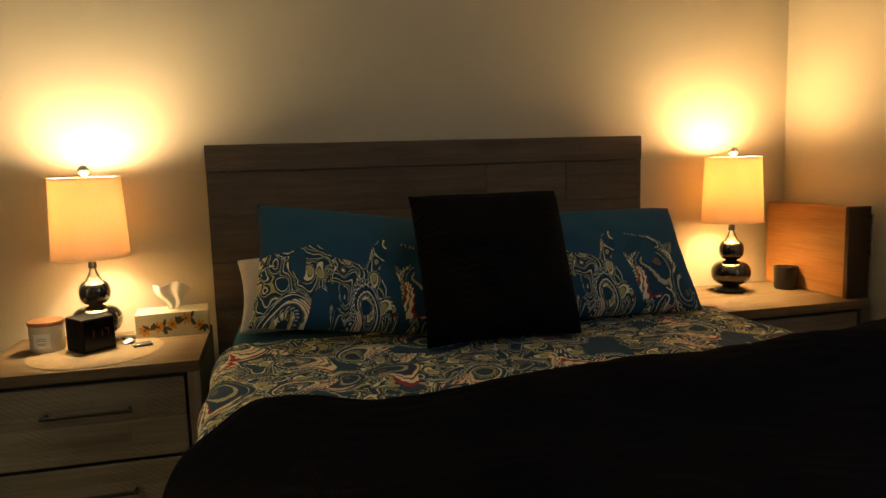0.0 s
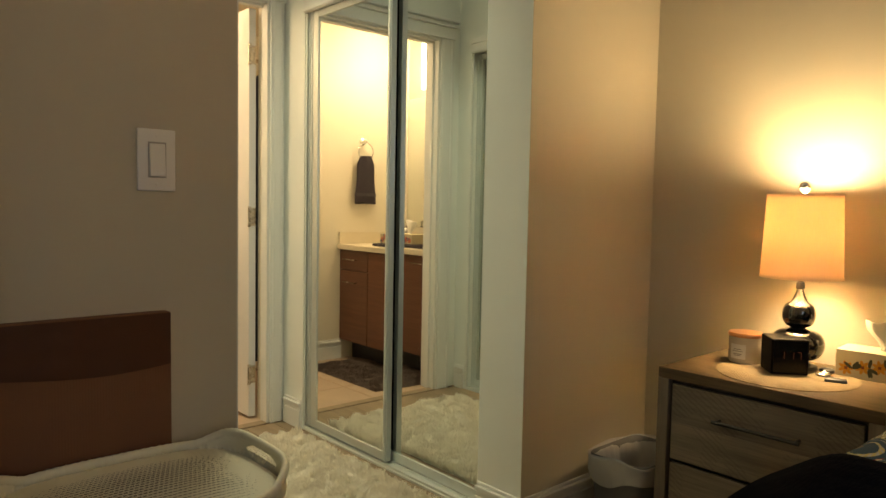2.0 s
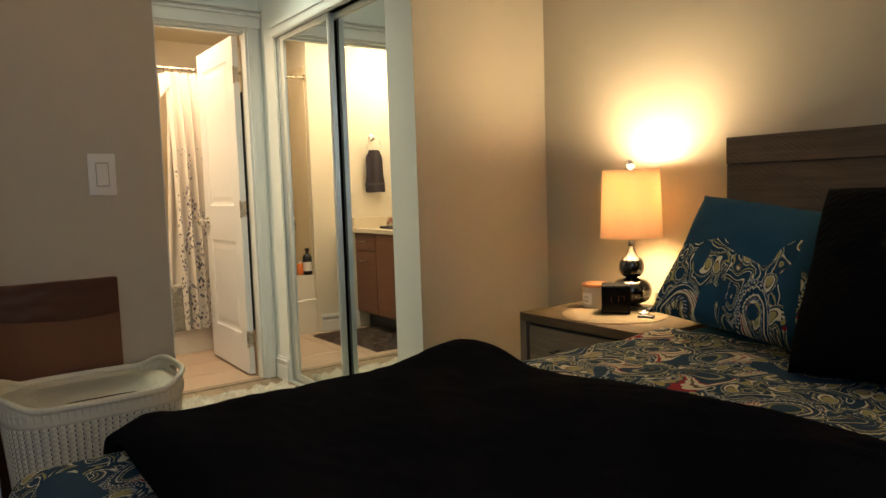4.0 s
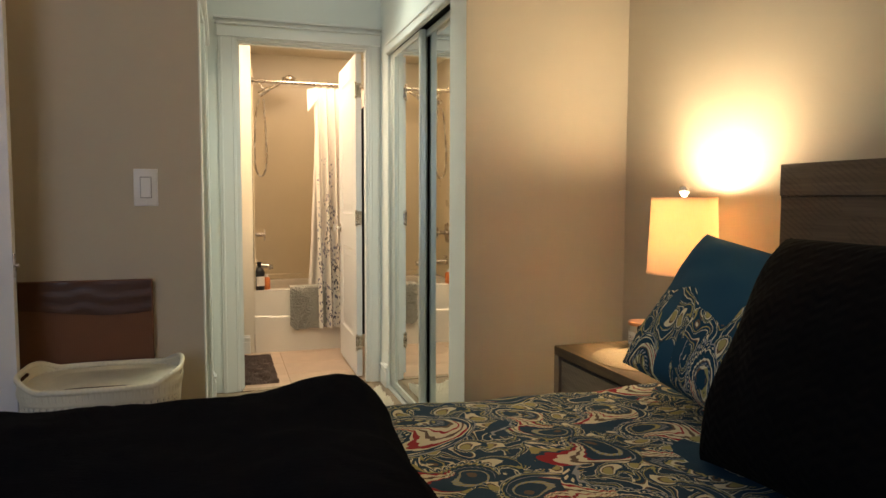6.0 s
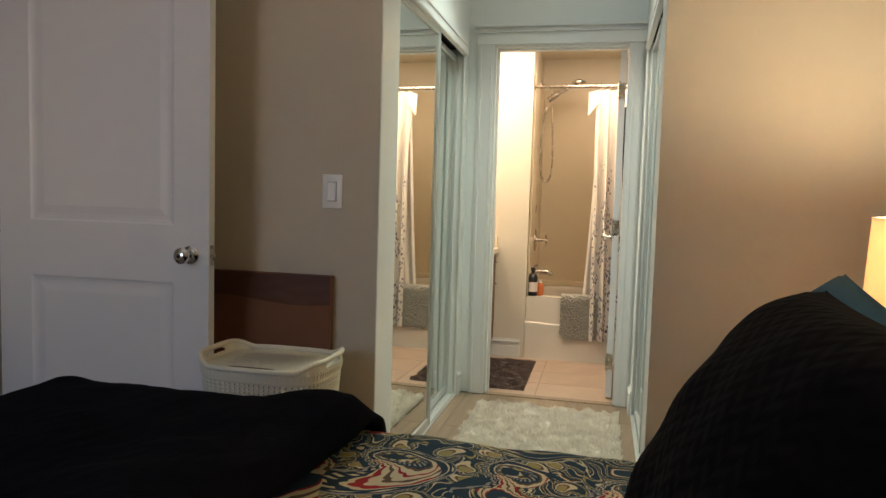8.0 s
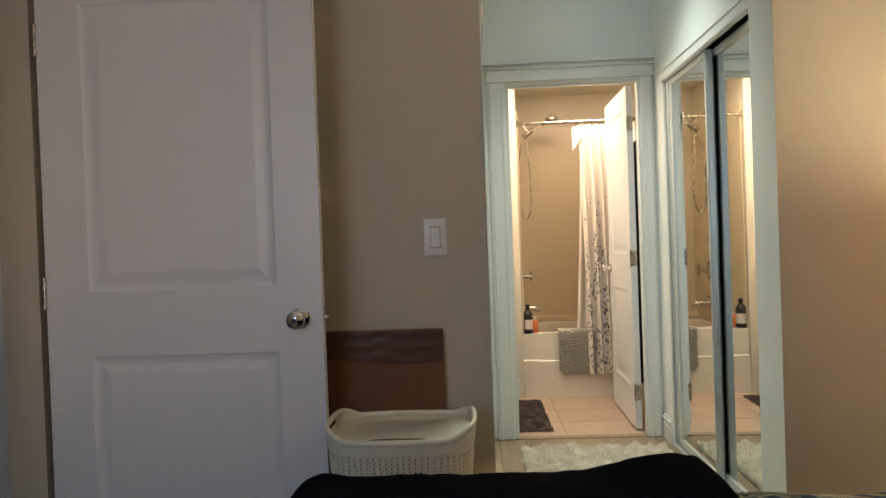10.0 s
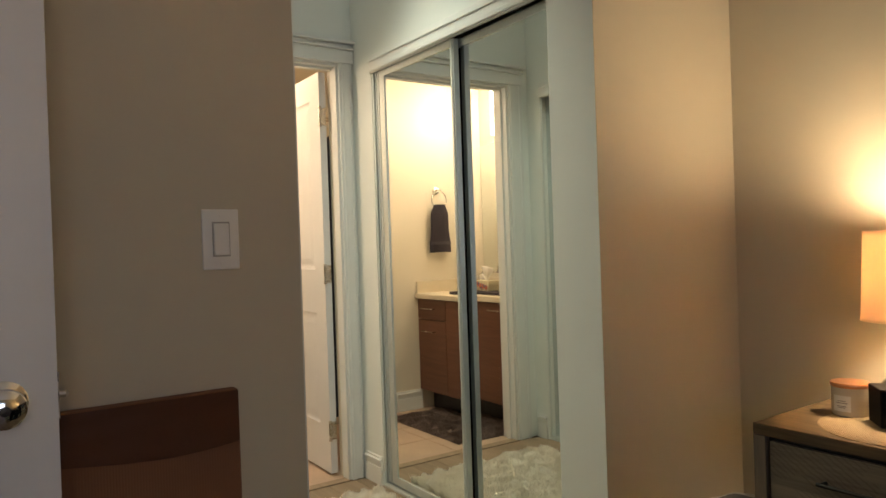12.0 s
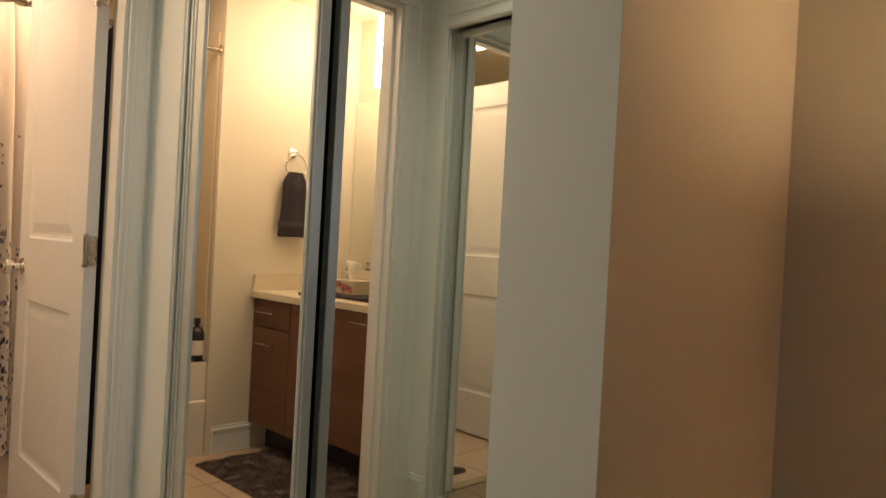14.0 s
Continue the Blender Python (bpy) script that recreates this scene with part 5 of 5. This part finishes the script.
for x in (-0.06, 0.20):
    g = part("glass_shade", lathe([(0.03, -0.19), (0.05, -0.187), (0.052, 0.0), (0.05, 0.177), (0.03, 0.18)], 28, (x, 0.075, 0)), FROSTED, d, "glowing frosted glass shade", smooth=50)
    g.visible_shadow = False
    part("arm", tube([(x * 0.8, 0.02, 0.0), (x, 0.045, 0.0)], 0.006, 8), NICKEL, d, smooth=60)

tray = thing("tray", (-2.95, 0.965, CT), "dark folded cloth mat on the vanity counter", "counter mat")
part("mat", box(bmesh.new(), (-0.27, -0.10, 0), (0.25, 0.11, 0.018), 0.008, 3), TOWEL, tray, smooth=60)
tissue_box((-3.12, 0.955, CT + 0.0182), 184, "cream tissue box with red and blue print on the vanity", ((0.5, 0.08, 0.05), (0.10, 0.09, 0.16), (0.6, 0.3, 0.1)), "geo", 0.20, 0.11, 0.065)


def soap(at, label):
    d = thing("soap_dispenser", at, label, "soap dispenser")
    part("bottle", lathe([(0.0, 0), (0.032, 0), (0.034, 0.004), (0.034, 0.10), (0.026, 0.112), (0.012, 0.116), (0.012, 0.126), (0.0, 0.126)], 28), plain("silver_lacquer", (0.5, 0.49, 0.46), 0.25, 0.7), d, smooth=40)
    bm = lathe([(0.005, 0.126), (0.005, 0.150), (0.012, 0.151), (0.012, 0.160), (0.0, 0.161)], 16)
    tube([(0, 0, 0.155), (0.018, 0.024, 0.155), (0.022, 0.03, 0.148)], 0.004, 8, bm)
    part("pump", bm, CHROME, d, "chrome pump head", smooth=50)


soap((-3.43, 0.755, CT), "silver soap dispenser on the vanity")


def towel_ring():
    y, z = 0.95, 1.515
    d = thing("towel_ring", (BX0, y, z), "chrome towel ring on the cream bathroom wall", "towel ring")
    part("mount", lathe([(0.0, 0.0), (0.026, 0.0), (0.026, 0.006), (0.012, 0.012), (0.010, 0.045), (0.0, 0.046)], 24, axis="x"), CHROME, d, smooth=40)
    part("ring", tube([(0.042, 0.062 * math.sin(a), -0.068 - 0.062 * math.cos(a)) for a in (2 * math.pi * k / 32 for k in range(32))], 0.004, 8, None, True), CHROME, d, smooth=60)
    t = thing("hand_towel", (BX0 + 0.042, y, z - 0.12), "dark grey terry hand towel hanging from the ring", "towel")
    bm = bmesh.new()

    def f(u, v):
        a = 2 * math.pi * u
        k = min(1, v * 4)
        w = 0.044 + 0.022 * min(1, v * 6) + 0.022 * v
        th = 0.017 + 0.006 * k
        fold = 0.004 * math.sin(a * 5 + 1) * (1 - 0.3 * v)
        return ((th + fold) * math.sin(a), w * math.cos(a) * (1 + 0.03 * math.sin(v * 9)), 0.02 - 0.33 * v + 0.008 * math.sin(a * 2) * v)
    sheet(f, 64, 40, bm, True)
    bmesh.ops.holes_fill(bm, edges=[e for e in bm.edges if e.is_boundary])
    part("cloth", bm, TOWEL, t, smooth=60)
    part("woven_band", sheet(lambda u, v: ((0.0245 + 0.003) * math.sin(2 * math.pi * u) , 0.0905 * math.cos(2 * math.pi * u), -0.262 + 0.022 * v), 48, 1, None, True), plain("towel_band", (0.06, 0.05, 0.06), 0.8), t, "flat woven band near the hem", smooth=180)


towel_ring()


def bathtub():
    y0, y1 = 1.363, 2.847
    d = thing("bathtub", (BX0, y0, 0), "white bathtub with a moulded apron", "bathtub")
    L = y1 - y0
    D = BX0 - BX1 - 0.002
    Z = 0.455
    bm = bmesh.new()

    def apron(u, v):
        # a bowed front with a raised lower field
        y = L * u
        z = Z * v
        o = -0.012
        arc = 0.27 - 0.028 * math.sin(math.pi * min(1, u * 1.0)) * 1.0
        if z < arc:
            o = -0.002
        return (o - 0.004 * (v ** 3), y, z)
    sheet(apron, 60, 64, bm)
    part("apron", bm, TUB, d, "bowed apron with a raised lower field", smooth=35)
    bm = bmesh.new()
    e = 4.0

    def basin(u, v):
        a = 2 * math.pi * u
        c, s = math.cos(a), math.sin(a)
        q = (abs(c) ** e + abs(s) ** e) ** (-1 / e)
        cx, cy = -D / 2 - 0.006, L / 2
        if v < 0.12:
            k = v / 0.12
            w, l, z = D / 2 - 0.010 - 0.05 * k, L / 2 - 0.06 * k, Z + 0.004 * math.sin(math.pi * k)
            e2 = 30 if k < 0.1 else e
            q = (abs(c) ** e2 + abs(s) ** e2) ** (-1 / e2)
        else:
            k = (v - 0.12) / 0.88
            w, l, z = (D / 2 - 0.065) * (1 - 0.22 * k ** 2), (L / 2 - 0.06) * (1 - 0.15 * k ** 2), Z - 0.36 * min(1, k * 1.05)
        return (cx + w * c * q, cy + l * s * q, z)
    sheet(basin, 96, 26, bm, True)
    bmesh.ops.holes_fill(bm, edges=[ed for ed in bm.edges if ed.is_boundary and ed.verts[0].co.z < 0.2])
    part("basin", bm, TUB, d, smooth=50)
    # surround panels on three walls
    for lo, hi in (((-D, 0.0, Z + 0.003), (-0.03, 0.012, 2.05)), ((-D, L - 0.012, Z + 0.003), (-0.03, L, 2.05)), ((-D, 0.0125, Z + 0.003), (-D + 0.012, L - 0.0125, 2.05))):
        lo = (BX0 + lo[0], y0 + lo[1], lo[2])
        hi = (BX0 + hi[0], y0 + hi[1], hi[2])
        part("wall_surround", box(bmesh.new(), lo, hi, 0.003), SURROUND, kind="structure")
    part("wall_surround", box(bmesh.new(), (BX1 + 0.0125, y0 + 0.0125, 0.458), (BX1 + 0.05, y1 - 0.0125, 0.50), 0.008, 3), SURROUND, kind="structure")


bathtub()


def shower():
    y = 1.376
    d = thing("shower_set", (-3.90, y, 0), "brushed nickel shower head and hand shower with looped hose", "shower")
    part("wall_flange", lathe([(0.0, 0), (0.03, 0), (0.028, 0.006), (0.012, 0.01)], 24, (0, 0, 2.03), axis="y"), NICKEL, d, smooth=40)
    part("arm", tube([(0, 0, 2.03), (0, 0.04, 2.025), (0, 0.075, 1.985), (0, 0.10, 1.95)], 0.010, 12), NICKEL, d, smooth=60)
    part("diverter", tube([(0, 0.06, 1.915), (0, 0.13, 1.965)], 0.022, 16), NICKEL, d, smooth=50)
    part("hand_bracket", tube([(0, 0.12, 1.955), (0, 0.19, 1.995), (0, 0.27, 2.045)], 0.011, 12), NICKEL, d, smooth=60)
    part("shower_head", lathe([(0.012, 0.02), (0.03, 0.012), (0.052, 0.0), (0.052, -0.014), (0.0, -0.016)], 28, (0, 0.285, 2.055)), NICKEL, d, smooth=40)
    ctl = [(0.085, 1.93), (0.060, 1.88), (0.035, 1.78), (0.022, 1.62), (0.018, 1.45), (0.030, 1.34), (0.062, 1.295), (0.095, 1.335), (0.108, 1.45), (0.104, 1.62), (0.094, 1.80), (0.090, 1.90), (0.090, 1.94)]
    pts = []
    for i in range(1, len(ctl) - 2):
        for q in range(5):
            t = q / 5
            w4 = (-t ** 3 + 2 * t * t - t, 3 * t ** 3 - 5 * t * t + 2, -3 * t ** 3 + 4 * t * t + t, t ** 3 - t * t)
            pts.append((0.012, sum(w * c[0] for w, c in zip(w4, ctl[i - 1:i + 3])) / 2, sum(w * c[1] for w, c in zip(w4, ctl[i - 1:i + 3])) / 2))
    part("hose", tube(pts, 0.0075, 10), NICKEL, d, "long looped metal hose", smooth=60)
    v = thing("tub_valve", (-3.90, y, 0), "nickel mixer valve with a cross lever and a tub spout below", "tub tap")
    part("valve_plate", lathe([(0.0, 0), (0.085, 0), (0.083, 0.005), (0.03, 0.012), (0.0, 0.012)], 36, (0, 0, 0.845), axis="y"), NICKEL, v, smooth=40)
    part("valve_stem", tube([(0, 0.01, 0.845), (0, 0.095, 0.845)], 0.015, 16), NICKEL, v, smooth=60)
    part("lever", tube([(0, 0.085, 0.80), (0, 0.085, 0.89)], 0.007, 10), NICKEL, v, smooth=60)
    part("spout", tube([(0, 0.0, 0.60), (0, 0.10, 0.60), (0, 0.125, 0.592), (0, 0.13, 0.575)], 0.022, 16), NICKEL, v, smooth=60)
    part("overflow_lever", tube([(0, 0.0, 0.64), (0, 0.03, 0.65)], 0.008, 8), NICKEL, v, smooth=60)


shower()


def bottle(at, prof, mat, cap_prof, cap_mat, label, band=None):
    d = thing("shampoo_bottle", at, label, "bottle")
    part("bottle", lathe(prof, 30), mat, d, smooth=40)
    part("cap", lathe(cap_prof, 20), cap_mat, d, smooth=40)
    if band:
        r, z0, z1, c = band
        bm = bmesh.new()
        sheet(lambda u, v: (r * math.cos((u - 0.5) * 2.4 + 0.5), r * math.sin((u - 0.5) * 2.4 + 0.5), z0 + (z1 - z0) * v), 16, 1, bm)
        part("label", bm, c, d, smooth=180)


ORANGE = plain("orange_label", (0.62, 0.17, 0.04), 0.4)
bottle((-3.572, 1.402, 0.457), [(0.0, 0), (0.033, 0), (0.036, 0.005), (0.036, 0.135), (0.026, 0.155), (0.011, 0.165), (0.011, 0.178), (0.0, 0.178)], BLACKPL, [(0.0, 0.1785), (0.016, 0.1785), (0.016, 0.205), (0.0, 0.206)], BLACKPL, "black bottle with white and orange label on the tub rim", (0.0364, 0.03, 0.10, plain("white_label", (0.72, 0.66, 0.6), 0.5)))
bottle((-3.60, 1.452, 0.457), [(0.0, 0), (0.026, 0), (0.028, 0.004), (0.028, 0.075), (0.016, 0.09), (0.0, 0.091)], ORANGE, [(0.0, 0.0915), (0.014, 0.0915), (0.014, 0.11), (0.0, 0.11)], plain("white_cap", (0.75, 0.7, 0.65), 0.4), "small orange bottle on the tub rim")

d = thing("towel_mat", (BX0, 1.74, 0.46), "light grey chenille mat hung over the tub rim", "bath mat")


def drape(u, v):
    y = -0.125 + 0.26 * u
    s = v * 0.42
    if s < 0.30:
        x, z = 0.020, -0.295 + s
    elif s < 0.34:
        k = (s - 0.30) / 0.04 * 1.57
        x, z = 0.020 - 0.03 * math.sin(k), 0.005 + 0.014 * math.sin(k)
    else:
        x, z = -0.01 - (s - 0.34), 0.019
    e = min(u, 1 - u)
    corner = 0.03 * max(0, 1 - e / 0.12) * max(0, 1 - v / 0.12)
    return (x, y, z + corner)


bm = sheet(drape, 40, 60)
m = part("backing", bm, MATLIGHT, d, smooth=180)
solid(m, 0.010)
bm = bmesh.new()
rnd = random.Random(3)
for i in range(900):
    u, v = rnd.random(), rnd.random() * 0.76
    p = Vector(drape(u, v)) + Vector((0.003 if v < 0.7 else 0, 0, 0.003 if v >= 0.7 else 0))
    r = 0.0085
    bmesh.ops.create_icosphere(bm, subdivisions=1, radius=r * rnd.uniform(0.7, 1.1), matrix=Matrix.Translation(p) @ Matrix.Diagonal((1.1, 0.8, 1.0, 1)))
part("chenille", bm, MATLIGHT, d, "soft chenille nubs", kind="stuff", smooth=180)

# curtain rod, rings, curtain and liner
RODX, RODZ = -3.56, 1.965
d = thing("curtain_rod", (RODX, 1.363, RODZ), "straight metal shower curtain rod with flanges", "curtain rod")
part("rod", tube([(0, 0.0005, 0), (0, 1.483, 0)], 0.0125, 14), NICKEL, d, smooth=60)
for y in (0.0, 1.473):
    part("flange", lathe([(0.0, y), (0.03, y), (0.03, y + 0.010), (0.0, y + 0.010)], 20, axis="y"), NICKEL, d, smooth=40)
RY = [1.815 + 0.046 * i for i in range(9)]
for i, y in enumerate(RY):
    solo("curtain_ring", tube([(RODX + 0.021 * math.cos(a), y + 0.004 * math.sin(a), RODZ - 0.010 + 0.026 * math.sin(a)) for a in (2 * math.pi * k / 18 for k in range(18))], 0.0022, 6, None, True), NICKEL, (0, 0, 0), "metal shower curtain ring on the rod", "curtain ring", "curtain rings on the rod", smooth=60)


def curtain_f(u, v):
    k = 1 - v
    y = 1.80 + 0.02 * k + (0.40 + 0.03 * k) * u
    wave = math.sin(u * 2 * math.pi * 6.3 + 0.6 * soft_noise((u * 3, v * 2), 1.5, 2))
    x = RODX + 0.085 + (0.024 + 0.012 * k) * wave * (0.75 + 0.25 * math.sin(u * 9)) - 0.06 * v ** 6
    return (x, y + 0.006 * math.sin(u * 43), 0.17 + 1.765 * v)


bm = sheet(curtain_f, 260, 60)
bm.verts.index_update()
layer = bm.loops.layers.uv.new("map")
for face in bm.faces:
    for lp in face.loops:
        i, j = divmod(lp.vert.index, 61)
        lp[layer].uv = (i / 260 * 0.9, j / 60 * 1.765)
d = thing("shower_curtain", (0, 0, 0), "white shower curtain with dark leaf print low down, drawn aside", "shower curtain")
part("cloth", bm, CURTAIN, d, smooth=180)
bm = bmesh.new()
# the loose top corner, folded over
sheet(lambda u, v: (RODX + 0.07 + 0.02 * u * v, 1.825 - 0.075 * u, 1.93 - 0.16 * v * (0.55 + 0.45 * u) - 0.02 * u), 10, 12, bm)
part("folded_corner", bm, LINER, d, "plain top corner folded over", smooth=180)
bm = sheet(lambda u, v: (-3.60 - 0.02 * (1 - v) + 0.012 * math.sin(u * 26), 1.755 + 0.075 * v ** 0.8 + 0.3 * u, 0.40 + 1.53 * v), 120, 30)
solo("curtain_liner", bm, LINER, (0, 0, 0), "thin white shower liner hanging inside the tub", "shower liner", smooth=180)

# dark cloth sheet added behind the bathroom door to blacken its hinge gap
bm = sheet(lambda u, v: (-2.635 - 0.5 * u, 2.035 + 0.012 * math.sin(u * 17 + v * 3) + 0.01 * math.sin(v * 5), 0.30 + 1.40 * v - 0.05 * math.sin(u * 6)), 60, 40)
solid(solo("bathrobe", bm, TOWEL, (0, 0, 0), "dark sheet added to blacken the gap behind the bathroom door", "robe", smooth=180), 0.03)

# ---------- floor boards and tiles ----------
fl = random.Random(12)
board_cache = {}


def board(name, w, l, h, mat, parent=None):
    key = (name, round(w, 3), round(l, 3))
    if key not in board_cache:
        bm = box(bmesh.new(), (0.0008, 0.0008, -h), (w - 0.0008, l - 0.0008, 0), 0.0012, 1)
        me = bpy.data.meshes.new(name)
        bm.to_mesh(me)
        bm.free()
        me.materials.append(mat)
        board_cache[key] = me
    return new(name, board_cache[key])


floor_ob = bpy.data.objects["floor"]
y = YS
row = 0
while y < YH - 0.01:
    w = min(0.145, YH - y)
    x = X2 + 0.021 - 0.0
    first = True
    while x < XE - 0.01:
        ln = 1.22
        if first:
            ln = (0.31, 0.93, 0.62, 1.22)[row % 4]
            first = False
        ln = min(ln, XE - x)
        if not (x + ln < X1 and (y + w < YL - 0.12 or y > YR + 0.12)):
            b = board("plank", ln, w, 0.011, FLOORW)
            b.location = (x, y, 0)
            b.parent = floor_ob
        x += ln
    y += w
    row += 1
tile_parent = bpy.data.objects["floor_bathroom"]
ty = 0.41 - 0.09
while ty < 2.85:
    tx = X2 - 0.036 - 0.305
    k = 0
    while tx > BX1 - 0.31:
        b = board("tile", 0.302, 0.605, 0.008, TILE)
        b.location = (tx, ty, 0)
        b.parent = tile_parent
        tx -= 0.305
    ty += 0.608

# unseen ceiling fittings, added to carry the hall and bathroom lamps
d = thing("ceiling_light", (-1.75, 1.58, H), "unseen round ceiling light added to light the hall", "ceiling light")
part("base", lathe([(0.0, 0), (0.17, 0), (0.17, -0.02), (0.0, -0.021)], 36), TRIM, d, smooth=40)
s = part("glass_bowl", lathe([(0.155, -0.022), (0.15, -0.035), (0.11, -0.044), (0.0, -0.047)], 36), glowing("added_hall_glow", (0.85, 1.0, 0.95), 2.0), d, smooth=60)
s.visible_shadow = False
# made-up fitting over the bathroom fill lamp
d = thing("ceiling_light", (-3.15, 1.85, BH), "unseen ceiling light added as fill for the bathroom", "ceiling light")
part("base", lathe([(0.0, 0), (0.12, 0), (0.12, -0.01), (0.0, -0.011)], 36), TRIM, d, smooth=40)
s = part("glass_bowl", lathe([(0.11, -0.012), (0.105, -0.02), (0.08, -0.026), (0.0, -0.028)], 36), glowing("added_bath_glow", (1.0, 0.85, 0.6), 3.0), d, smooth=60)
s.visible_shadow = False
